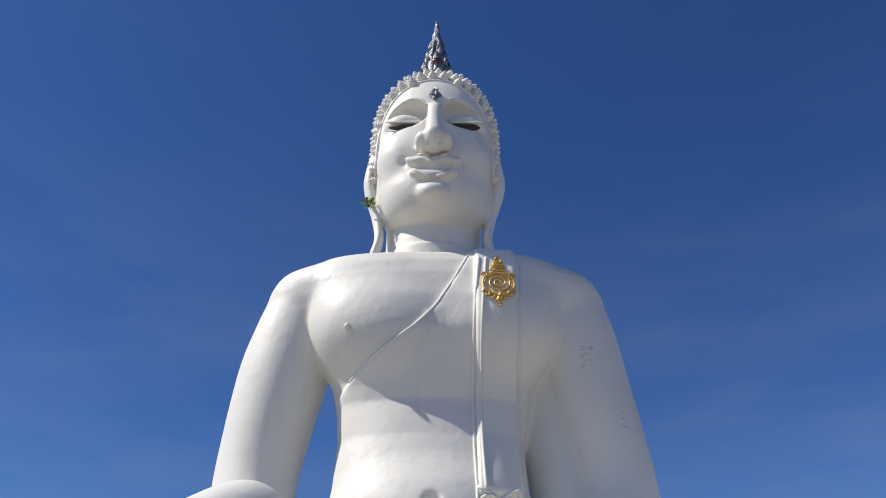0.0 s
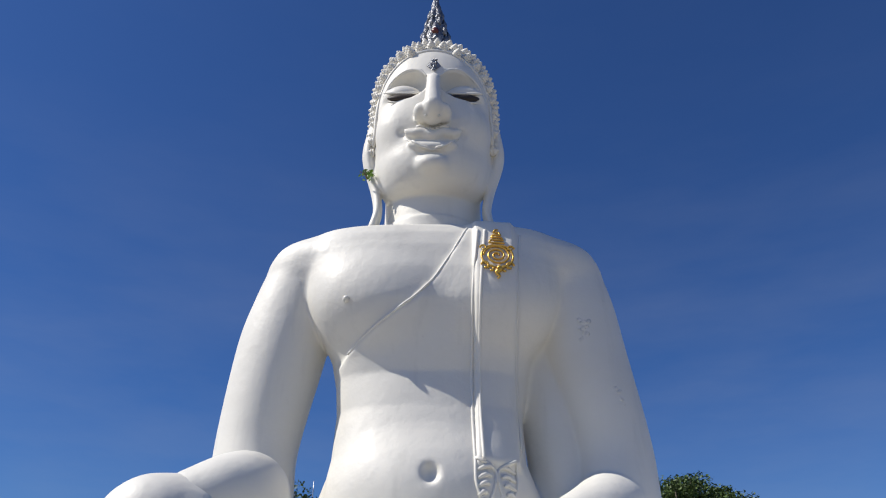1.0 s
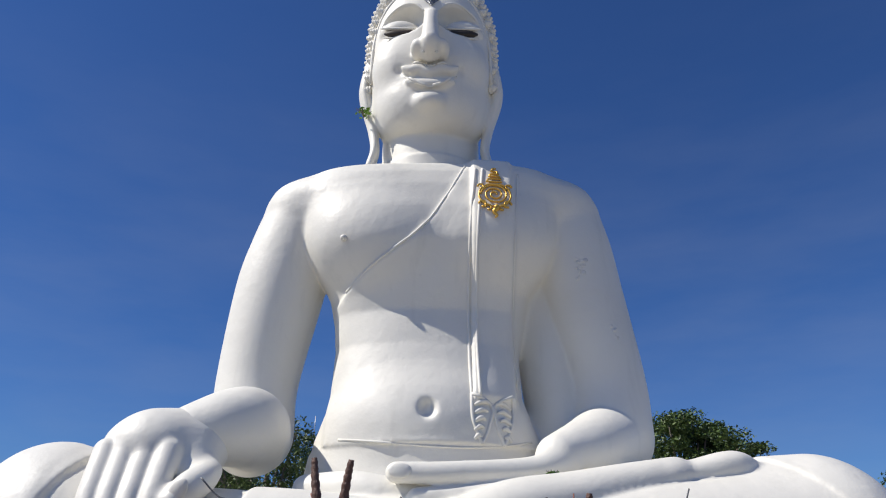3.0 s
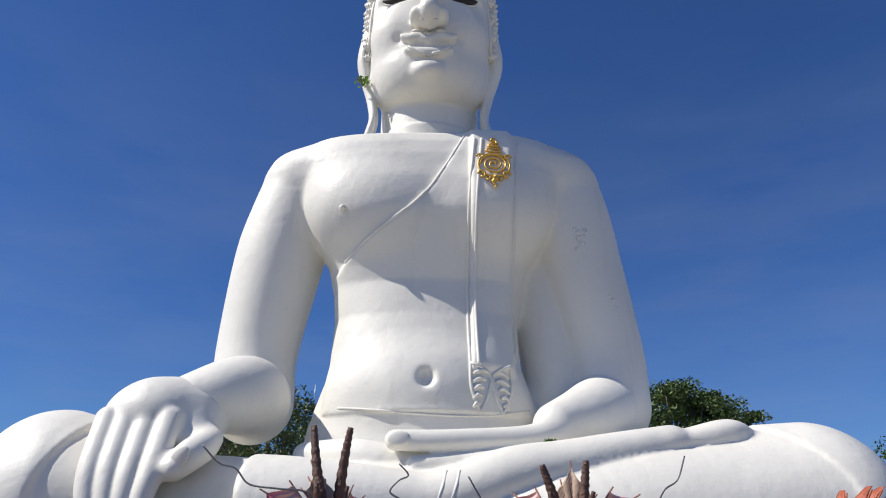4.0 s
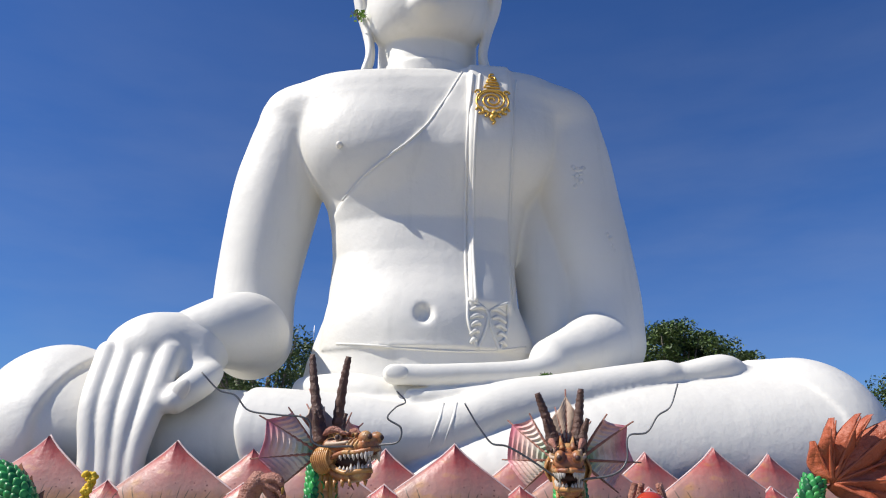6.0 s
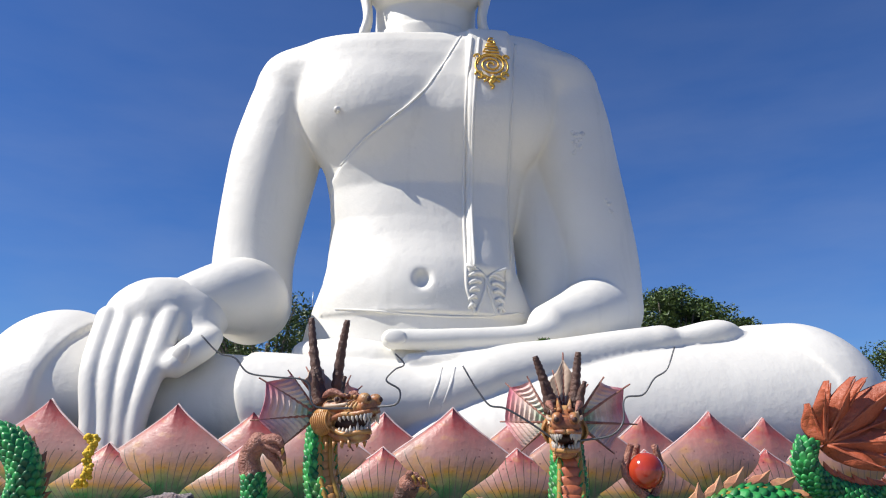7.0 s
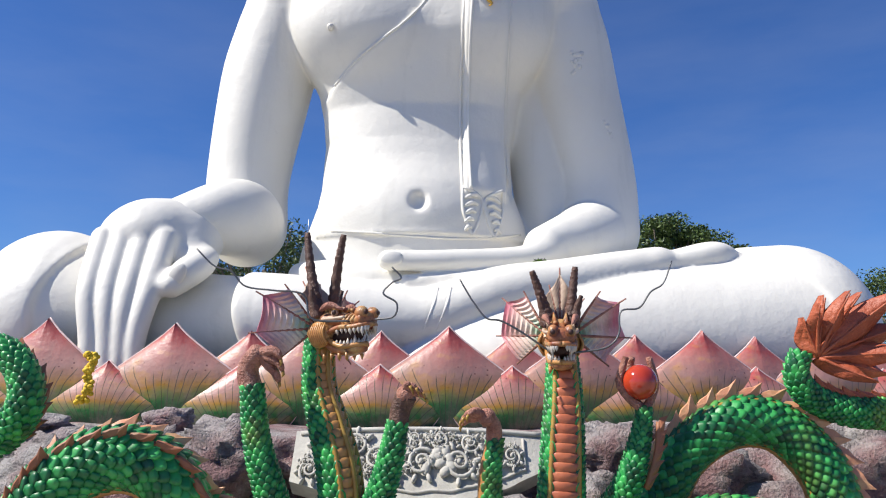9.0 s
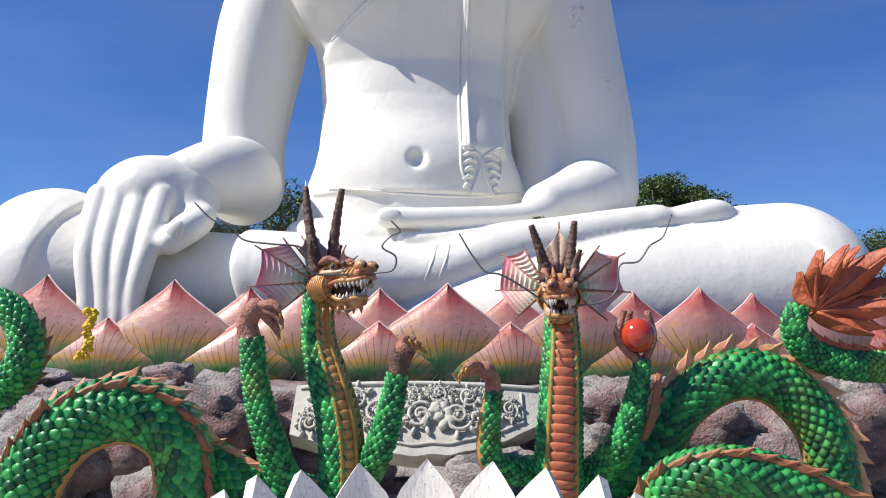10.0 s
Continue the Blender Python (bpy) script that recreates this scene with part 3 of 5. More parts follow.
    ob = part_mesh("seated_statue", me, [M_WHITE, M_BLACK, M_GOLD, M_SILVER, M_RUBY, M_GREYPATCH])
    ob.location = (AX, 12.0, 1.0)
    return tagged(ob, "giant seated white-painted statue with gold emblem on its sash", "statue")


build_statue()
# ---- ground, lotus base, rock ----
def paving():
    n = Nodes("pale_concrete", 0.85)
    c = n.mix(n.span(n.noise(0.6), 0.35, 0.65), (0.30, 0.275, 0.23), (0.345, 0.32, 0.27))
    c = n.mix(n.span(n.noise(18.0), 0.5, 0.8, 0, 0.5), c, (0.28, 0.265, 0.23))
    n.bump(n.noise(30.0), 0.3, 0.01)
    return n.done(c)


def petal_paint():
    n = Nodes("painted_petal", 0.42)
    co = n.coords()
    x, y, z = n.split(co)[0:3]
    tall = n.math("MULTIPLY", n.split(n.coords("Generated"))[2], 1.17)
    wob = n.math("ADD", tall, n.span(n.noise(3.0, 4, vector=co), 0, 1, -0.11, 0.11))
    h = n.math("ADD", wob, n.math("MULTIPLY", n.math("MULTIPLY", x, x), -0.06))
    c = n.ramp(n.span(h, -0.05, 1.15), [
        (0.0, (0.012, 0.045, 0.045)), (0.12, (0.01, 0.10, 0.03)), (0.24, (0.02, 0.18, 0.035)), (0.32, (0.20, 0.23, 0.05)), (0.385, (0.46, 0.23, 0.02)),
        (0.46, (0.43, 0.22, 0.12)), (0.56, (0.43, 0.225, 0.185)), (0.72, (0.43, 0.17, 0.145)), (0.84, (0.38, 0.065, 0.06)), (1.0, (0.31, 0.03, 0.035))])
    c = n.mix(n.span(n.noise(5.5, 6, 0.7, vector=co), 0.45, 0.75, 0, 0.4), c, (0.47, 0.30, 0.26))
    c = n.mix(n.span(n.noise(3.5, 2, vector=co, stretch=(1, 1, 1.6)), 0.56, 0.68, 0, 0.4), c, (0.55, 0.30, 0.06))
    # brushed veins that fan out from the foot of the petal
    ang = n.math("ARCTAN2", x, n.math("ADD", z, 0.35))
    ang = n.math("ADD", ang, n.span(n.noise(2.0, 2, vector=co), 0, 1, -0.06, 0.06))
    saw = n.math("ABSOLUTE", n.math("SUBTRACT", n.math("FRACT", n.math("MULTIPLY", ang, 9.0)), 0.5))
    vein = n.span(saw, 0.03, 0.075, 1, 0)
    reach = n.span(n.math("ADD", z, n.span(n.noise(6.0, 1, vector=co), 0, 1, -0.25, 0.25)), 0.58, 0.66, 1, 0)
    c = n.mix(n.math("MULTIPLY", n.math("MULTIPLY", vein, reach), 0.9), c, (0.06, 0.06, 0.03))
    dots = n.node("ShaderNodeTexVoronoi", Vector=co, Scale=11.0).outputs["Distance"]
    zone = n.math("MULTIPLY", n.span(z, 0.45, 0.55), n.span(z, 0.78, 0.7))
    c = n.mix(n.math("MULTIPLY", n.math("MULTIPLY", n.span(dots, 0.10, 0.16, 1, 0), zone), 0.8), c, (0.10, 0.02, 0.02))
    dirt = n.span(n.noise(1.7, 6, 0.65, vector=co, stretch=(3, 3, 0.5)), 0.45, 0.75, 0, 0.55)
    c = n.mix(dirt, c, (0.25, 0.17, 0.14))
    n.bump(n.math("ADD", n.noise(14.0, vector=co), n.math("MULTIPLY", n.noise(3.0, 3, vector=co), 2.0)), 0.4, 0.015)
    return n.done(c)


def rock_look():
    n = Nodes("painted_rock", 0.9)
    c = n.mix(n.span(n.noise(0.9, 3), 0.42, 0.58), (0.36, 0.34, 0.33), (0.26, 0.15, 0.15))
    c = n.mix(n.span(n.noise(5.0, 6, 0.65), 0.45, 0.7, 0, 0.7), c, (0.46, 0.43, 0.41))
    # random dark patches, made near-black to add the shade of hollows by colour
    c = n.mix(n.span(n.noise(2.3, 6, 0.7, stretch=(1, 1, 3)), 0.50, 0.64, 0, 0.85), c, (0.04, 0.032, 0.035))
    n.bump(n.math("ADD", n.noise(9.0, 8, 0.7), n.noise(40.0, 4)), 0.9, 0.05)
    return n.done(c)


M_PAVE, M_PETAL, M_ROCK = paving(), petal_paint(), rock_look()
M_STONE = two_tone("weathered_cement", (0.60, 0.58, 0.52), (0.42, 0.40, 0.36), 4.5, 0.9, 0.6, 0.01, bscale=35)
# dark teal puts the recess shade under the petals into the plinth's colour
M_PLINTH = two_tone("plinth_recess_shade", (0.03, 0.06, 0.06), (0.06, 0.08, 0.075), 2.0, 0.8, 0.4)
# pale tint paints the highlight on the outward-curving petal edges
M_RIM = two_tone("petal_rim_highlight", (0.74, 0.60, 0.56), (0.58, 0.36, 0.34), 6.0, 0.5, 0.3)
def basin_paint():
    n = Nodes("dirty_white_paint", 0.65)
    c = n.mix(n.span(n.noise(5.0), 0.3, 0.7), (0.80, 0.76, 0.69), (0.66, 0.62, 0.55))
    c = n.mix(n.span(n.noise(26.0, 5, 0.7, stretch=(3, 3, 0.35)), 0.48, 0.72, 0, 0.7), c, (0.34, 0.31, 0.26))
    c = n.mix(n.span(n.noise(70.0, 3), 0.62, 0.72, 0, 0.6), c, (0.22, 0.20, 0.17))
    n.bump(n.noise(45.0, 5), 0.5, 0.006)
    return n.done(c)


M_BASIN = basin_paint()

g = Heap()
g.add([(-900, -900, 0), (900, -900, 0), (900, 1800, 0), (-900, 1800, 0)], [(0, 1, 2, 3)])
tagged(part_mesh("ground", g.mesh("ground"), M_PAVE), "pale concrete paving", "ground", kind="structure")


def base_y(x):
    return 9.38 + 0.016 * x * x


def petal_mesh(name, width, height, bulge):
    """A pointed lotus petal with a thick rim; its foot is at the origin."""
    h = Heap()
    nu, nv, th = 16, 26, 0.05
    def point(i, j):
        s = j / nv
        w = width * float(np.interp(s, [0, 0.2, 0.35, 0.5, 0.65, 0.78, 0.88, 0.95, 1], [0.88, 1.05, 1.03, 0.82, 0.55, 0.32, 0.155, 0.06, 0]))
        u = -1 + 2 * i / nu
        belly = bulge * math.sin(math.pi * min(1, 0.15 + s * 0.8)) * (1 - 0.75 * u * u)
        keel = 0.008 * math.exp(-(u / 0.12) ** 2) * s
        return (u * w, -belly - keel + 0.08 * s + 0.02, s * height)
    front = [point(i, j) for j in range(nv + 1) for i in range(nu + 1)]
    back = [(x * 0.97, y + th + 0.02, z * 0.985) for x, y, z in front]
    idx = lambda i, j: j * (nu + 1) + i
    off = len(front)
    f, rim = [], []
    for j in range(nv):
        for i in range(nu):
            q = (idx(i, j), idx(i + 1, j), idx(i + 1, j + 1), idx(i, j + 1))
            f.append(q)
            f.append(tuple(k + off for k in q[::-1]))
        rim.append((idx(0, j), idx(0, j + 1), idx(0, j + 1) + off, idx(0, j) + off))
        rim.append((idx(nu, j + 1), idx(nu, j), idx(nu, j) + off, idx(nu, j + 1) + off))
    h.add(front + back, f, 0)
    h.m += [1] * len(rim)
    h.f += rim
    edge = [front[idx(0, j)] for j in range(nv + 1)] + [front[idx(nu, j)] for j in range(nv - 1, -1, -1)]
    tube(h, np.array(edge) + (0, 0.015, 0.004), 0.014, 1, 6, up=(0, 1, 0))
    me = h.mesh(name)
    me.materials.append(M_PETAL)
    me.materials.append(M_RIM)
    me.polygons.foreach_set("use_smooth", [True] * len(me.polygons))
    return me


def build_lotus_base():
    base = tagged(new("lotus_pedestal"), "lotus pedestal of pink, yellow and green painted petals", "pedestal")
    base.location = (0, 9.4, 0.9)
    h = Heap()
    xs = np.linspace(-7.4, 7.4, 50)
    ring = [(x, base_y(x) + 0.12 - 9.4) for x in xs] + [(7.6, 5.4), (-7.6, 5.4)]
    k = len(ring)
    v = [(x, y, z) for z in (-0.1, 0.62) for x, y in ring]
    h.add(v, [(i, (i + 1) % k, (i + 1) % k + k, i + k) for i in range(k)] + [tuple(range(k, 2 * k)), tuple(range(k))[::-1]])
    part_mesh("plinth", h.mesh("plinth"), M_PLINTH, base, "plinth coloured dark green as recess shade under the petals", False)
    big, mid, low = petal_mesh("petal", 0.96, 1.22, 0.20), petal_mesh("petal", 0.86, 1.14, 0.16), petal_mesh("petal", 0.72, 0.76, 0.16)
    rng = random.Random(2)
    def put(me, x, lift, ahead, grow=1.0):
        ob = new("petal", me)
        ob.parent = base
        slope = 0.032 * x
        ob.matrix_basis = Matrix.Translation((x, base_y(x) - 9.4 - ahead, lift)) @ Matrix.Rotation(math.atan(slope), 4, "Z") @ Matrix.Rotation(rng.uniform(-0.02, 0.02), 4, "Y") @ Matrix.Diagonal((grow, 1, grow, 1))
    for k, x in enumerate((-6.6, -4.85, -3.12, -1.43, 0.25, 1.88, 3.45, 5.15, 6.8)):
        put(big, x, 0.06, 0.0, (1.03, 1.05, 1.0, 0.98, 0.985, 0.98, 0.985, 1.0, 1.0)[k])
    for x in (-5.75, -2.2, -0.56, 1.08, 2.62, 4.2, 5.95):
        put(mid, x, 0.06, -0.09)
    for x in (-5.7, -3.93, -2.25, -0.56, 1.05, 2.6, 4.12, 5.9):
        put(low, x, 0.05, 0.10, 1.0 if x > 4.0 or x < -3 else 0.97)


def lump(heap, c, r, seed, amount=0.35, n=14, mat=0):
    """A weathered boulder."""
    v, f = [], []
    nv = n * 3 // 4
    for i in range(nv + 1):
        th = math.pi * i / nv
        for j in range(n):
            ph = 2 * math.pi * j / n
            d = Vector((math.sin(th) * math.cos(ph), math.sin(th) * math.sin(ph), math.cos(th)))
            k = 1 + amount * noise.fractal(d * 1.6 + Vector((seed * 7.1, seed * 3.3, 0)), 0.9, 2.1, 5)
            v.append((c[0] + d.x * r[0] * k, c[1] + d.y * r[1] * k, c[2] + d.z * r[2] * k))
    for i in range(nv):
        for j in range(n):
            k = (j + 1) % n
            f.append((i * n + j, (i + 1) * n + j, (i + 1) * n + k, i * n + k))
    heap.add(v, f, mat)


def build_rocks():
    xs, us = np.linspace(-8.5, 8.5, 190), np.linspace(0, 1, 40)
    h, v = Heap(), []
    for u in us:
        for x in xs:
            notch = 0.45 * math.exp(-(x / 1.2) ** 4)
            q = Vector((x * 1.1, u * 2.2, 3.7))
            lumpy = noise.fractal(q, 0.8, 2.0, 5)
            fold = abs(noise.noise(Vector((x * 1.7, 0.3 * u, 9.1))))
            rise = min(1.0, u / 0.55)
            z = -0.05 + 1.02 * rise ** 0.6 + 0.10 * lumpy * (1 - 0.6 * (u > 0.6))
            y = 7.05 + notch + 0.55 * rise + max(0.0, u - 0.55) * 4.6 + 0.28 * fold * (1 - u) - 0.30 * lumpy * (1 - u)
            hole = noise.noise(Vector((x * 0.95 + 3.1, u * 1.3, 4.2)))
            hole = min(1.0, max(0.0, (hole - 0.05) / 0.22)) * math.sin(math.pi * min(1.0, u / 0.5))
            y += 0.75 * hole
            if u > 0.8:
                z = min(z, 1.0)
            v.append((x, y, z))
    n = len(xs)
    h.add(v, [(j * n + i, j * n + i + 1, (j + 1) * n + i + 1, (j + 1) * n + i) for j in range(len(us) - 1) for i in range(n - 1)])
    tagged(part_mesh("rock_ledge", h.mesh("rock_ledge"), M_ROCK), "grey and purple painted artificial rock ledge", "rock", kind="structure")
    spots = [(-2.62, 8.2, 1.07, 0.26, 0.2, 0.13), (-3.95, 7.9, 1.0, 0.42, 0.3, 0.14), (-1.85, 7.35, 0.75, 0.42, 0.35, 0.40), (-2.55, 7.3, 0.62, 0.4, 0.3, 0.42),
             (-3.3, 7.2, 0.45, 0.5, 0.3, 0.5), (1.75, 7.45, 0.85, 0.38, 0.3, 0.30), (2.55, 7.3, 0.62, 0.55, 0.35, 0.32), (2.2, 7.9, 1.04, 0.3, 0.2, 0.10), (3.9, 7.3, 0.7, 0.6, 0.4, 0.55),
             (0.62, 7.75, 1.12, 0.07, 0.06, 0.06), (3.0, 7.2, 0.35, 0.6, 0.35, 0.28), (-2.15, 6.7, 0.15, 0.35, 0.3, 0.25), (0.75, 6.9, 0.2, 0.7, 0.35, 0.28), (-4.6, 7.5, 0.6, 0.6, 0.4, 0.5), (1.4, 6.9, 0.3, 0.4, 0.3, 0.4)]
    for k, (x, y, z, a, b, c) in enumerate(spots):
        h = Heap()
        lump(h, (0, 0, 0), (a, b, c), k, 0.40, 30)
        ob = part_mesh("boulder", h.mesh("boulder"), M_ROCK)
        ob.location = (x, y, z)
        tagged(ob, "rough grey and purple artificial boulder on the ledge", "rock", "boulders on the ledge")


def build_plaque():
    thing = tagged(new("carved_panel"), "weathered grey cement panel carved with scrolling leaves", "relief panel")
    thing.location = (0, 7.16, 0.75)
    thing.scale = (1, 1, 1.14)
    thing.rotation_euler = (radians(-36), 0, 0)
    def face(x):
        return 0.10 * (x / 1.2) ** 2
    h = Heap()
    n = 40
    xs = np.linspace(-1.20, 1.17, n)
    low = [-0.31 + 0.22 * (x / 1.2) ** 2 + 0.12 * max(0, x) ** 2 + 0.02 * noise.noise(Vector((x * 6, 0, 0))) for x in xs]
    v, f = [], []
    for x, z in zip(xs, low):
        zs = np.linspace(z, 0.36, 9)
        v += [(x, face(x), q) for q in zs] + [(x, face(x) + 0.22, q) for q in zs]
    for i in range(n - 1):
        a, b = i * 18, (i + 1) * 18
        for j in range(8):
            f += [(a + j, b + j, b + j + 1, a + j + 1), (a + 9 + j + 1, b + 9 + j + 1, b + 9 + j, a + 9 + j)]
        f += [(a + 8, b + 8, b + 17, a + 17), (b, a, a + 9, b + 9)]
    f += [tuple(range(9)) + tuple(range(17, 8, -1)), tuple((n - 1) * 18 + k for k in (list(range(8, -1, -1)) + list(range(9, 18))))]
    h.add(v, f)
    part_mesh("slab", h.mesh("slab"), M_STONE, thing, "", False)
    def at_face(x, z, lift=0.0):
        return (x, face(x) - lift, z)
    b = Heap()
    line = [at_face(x, z + 0.09, 0.008) for x, z in zip(xs[4:-5], low[4:-5])]
    line += [at_face(0.92, z, 0.008) for z in np.linspace(0.0, 0.28, 6)]
    tube(b, line, 0.014, 0, 6, up=(0, 1, 0))
    tube(b, [at_face(x, 0.33, 0.01) for x in np.linspace(-1.15, 1.1, 30)], 0.02, 0, 6, up=(0, 1, 0))
    part_mesh("border", b.mesh("border"), M_STONE, thing, "raised border line")
    rng = random.Random(11)
    def scroll(h, x, z, r, spin, turns=1.6):
        a0 = rng.uniform(0, 6.28)
        pts = [at_face(x + spin * r * (1 - 0.8 * u) * math.cos(a0 + u * turns * 6.28), z + r * (1 - 0.8 * u) * math.sin(a0 + u * turns * 6.28), 0.03 + 0.03 * u) for u in np.linspace(0, 1, 22)]
        tube(h, pts, np.linspace(0.15, 0.09, 22) * r, 0, 6, up=(0, 1, 0))
        blob(h, at_face(x, z, 0.05), (0.2 * r, 0.03, 0.2 * r), 0, 8, 5)
        for k in range(7):
            a = a0 + k * 0.9
            turn = Matrix.Rotation(-a * spin, 3, "Y")
            blob(h, at_face(x + spin * r * 1.15 * math.cos(a), z + r * 1.15 * math.sin(a), 0.02), (0.34 * r, 0.035, 0.17 * r), 0, 8, 5, turn)
    spots = [(-0.02, 0.02, 0.13, 1), (0.32, 0.02, 0.14, -1), (-0.42, 0.05, 0.12, 1), (-0.62, 0.17, 0.13, -1), (0.15, 0.22, 0.09, 1), (0.42, 0.2, 0.09, -1), (0.62, 0.08, 0.11, 1),
             (-0.95, 0.16, 0.10, 1), (-1.02, -0.02, 0.10, -1), (0.80, 0.10, 0.09, 1), (-0.20, 0.20, 0.09, -1), (0.58, -0.06, 0.08, -1), (-0.82, 0.02, 0.09, 1), (-0.30, -0.10, 0.09, 1)]
    extra = [(rng.uniform(-1.1, 0.85), rng.uniform(-0.1, 0.26), rng.uniform(0.03, 0.06), rng.choice((-1, 1))) for _ in range(60)]
    h = Heap()
    for x, z, r, spin in spots + extra:
        scroll(h, x, max(z, -0.16 + 0.2 * (x / 1.2) ** 2), r, spin)
    for k in range(9):
        blob(h, at_face(0.15 + (0.05 + 0.012 * k) * math.cos(k * 2.2), 0.02 - 0.022 * k + 0.1, 0.03), (0.045, 0.035, 0.06), 0, 8, 6, Matrix.Rotation(k * 0.9, 3, "Y"))
    carving = part_mesh("carving", h.mesh("carving"), M_STONE, thing, "scrolling leaf carving in high relief")
    carving["kind"] = "stuff"


def build_basin():
    basin = tagged(new("lotus_basin"), "white painted lotus-shaped basin with pointed petals", "basin")
    basin.location = (0.085, 3.22, 0)
    h = Heap()
    prof = [(0.42, 0.0), (0.45, 0.1), (0.3, 0.2), (0.32, 0.35), (0.6, 0.45), (0.76, 0.6), (0.72, 0.62), (0.55, 0.52), (0.0, 0.48)]
    k = 36
    v = [(r * math.cos(2 * math.pi * j / k), r * math.sin(2 * math.pi * j / k), z) for r, z in prof for j in range(k)]
    h.add(v, [(i * k + j, i * k + (j + 1) % k, (i + 1) * k + (j + 1) % k, (i + 1) * k + j) for i in range(len(prof) - 1) for j in range(k)])
    part_mesh("bowl", h.mesh("bowl"), M_BASIN, basin)
    h = Heap()
    prof = [(0.18, 0.0), (0.165, 0.11), (0.125, 0.20), (0.066, 0.275), (0.0, 0.35)]
    v = []
    for lift in (0.0, 0.055):
        for w, z in prof:
            for u in (-1, -0.5, 0, 0.5, 1):
                v.append((u * w, lift + 0.03 * (1 - u * u) * (1 - z / 0.4) * (1 if lift == 0 else 1) - 0.02, z - lift * 0.2))
    f = []
    for i in range(4):
        for j in range(4):
            a = i * 5 + j
            f += [(a + 1, a, a + 5, a + 6), (a + 25, a + 26, a + 31, a + 30)]
        f += [(i * 5, i * 5 + 25, i * 5 + 30, i * 5 + 5), (i * 5 + 4 + 25, i * 5 + 4, i * 5 + 9, i * 5 + 34)]
    h.add(v, f)
    me = h.mesh("petal")
    me.materials.append(M_BASIN)
    rng = random.Random(5)
    for j in range(16):
        a = 2 * math.pi * (j + rng.uniform(-0.06, 0.06)) / 16 - 0.05
        ob = new("petal", me)
        ob.parent = basin
        ob.matrix_basis = Matrix.Translation((0.70 * math.sin(a), 0.70 * math.cos(a), 0.53 + rng.uniform(-0.012, 0.012))) @ Matrix.Rotation(-a, 4, "Z") @ Matrix.Rotation(radians(-20), 4, "X") @ Matrix.Rotation(rng.uniform(-0.03, 0.03), 4, "Y")


# ---- trees, masts, small plants ----
def leaf_look():
    n = Nodes("tree_leaves", 0.5)
    c = n.mix(n.island(), (0.022, 0.05, 0.012), (0.10, 0.15, 0.03))
    n.put(n.bsdf.inputs["Transmission Weight"], 0.0)
    return n.done(c)


M_LEAF, M_BARK = leaf_look(), two_tone("grey_bark", (0.14, 0.11, 0.09), (0.22, 0.19, 0.15), 3.0, 0.9)
M_YOUNG = two_tone("young_leaf", (0.10, 0.22, 0.02), (0.20, 0.34, 0.04), 9.0, 0.5, 0.0)
M_POLE = two_tone("galvanised_steel", (0.5, 0.5, 0.52), (0.6, 0.6, 0.62), 2.0, 0.4, 0.0, metal=0.6)


def leaves(heap, centre, r, count, size, rng, mat=0):
    for _ in range(count):
        d = Vector((rng.gauss(0, 1), rng.gauss(0, 1), rng.gauss(0, 1))).normalized() * (rng.random() ** 0.4)
        c = Vector(centre) + Vector((d.x * r[0], d.y * r[1], d.z * r[2]))
        q = Euler((rng.uniform(-1, 1), rng.uniform(-1, 1), rng.uniform(0, 6.28))).to_matrix()
        s = size * rng.uniform(0.6, 1.3)
        pts = [q @ Vector(p) * s + c for p in ((-0.5, 0, 0), (0, -0.28, 0.06), (0.55, 0, 0), (0, 0.28, 0.06))]
        heap.add([tuple(p) for p in pts], [(0, 1, 2, 3)], mat)


def build_tree(x, y, top, spread, seed, clumps):
    rng = random.Random(seed)
    tree = tagged(new("tree"), "leafy dark green tree behind the statue", "tree", "trees behind the statue")
    tree.location = (x, y, 0)
    t = Heap()
    fork = top * 0.45
    tube(t, spline([(0, 0, -0.1), (0.1, 0, fork * 0.5), (-0.1, 0.1, fork), (0, 0, top * 0.75)], 14), np.linspace(0.32, 0.08, 14), 0, 10)
    c = Heap()
    for k in range(clumps):
        a, u = rng.uniform(0, 6.28), rng.random() ** 0.6
        z = fork + (top - fork) * rng.uniform(0.15, 0.93)
        lim = spread * math.sqrt(max(0.05, 1 - ((z - fork - (top - fork) * 0.35) / ((top - fork) * 0.68)) ** 2))
        p = (lim * u * math.cos(a), lim * u * math.sin(a), z)
        if k % 4 == 0:
            tube(t, spline([(0, 0, fork * rng.uniform(0.7, 1.2)), (p[0] * 0.5, p[1] * 0.5, (z + fork) / 2 - 0.2), p], 8), np.linspace(0.12, 0.02, 8), 0, 6)
        r = rng.uniform(0.45, 0.85) * spread / 3
        leaves(c, p, (r, r, r * 0.6), 170, 0.135, rng)
    part_mesh("trunk", t.mesh("trunk"), M_BARK, tree, "grey trunk and limbs")
    part_mesh("crown", c.mesh("crown"), M_LEAF, tree, "crown of small dark green leaves", False)


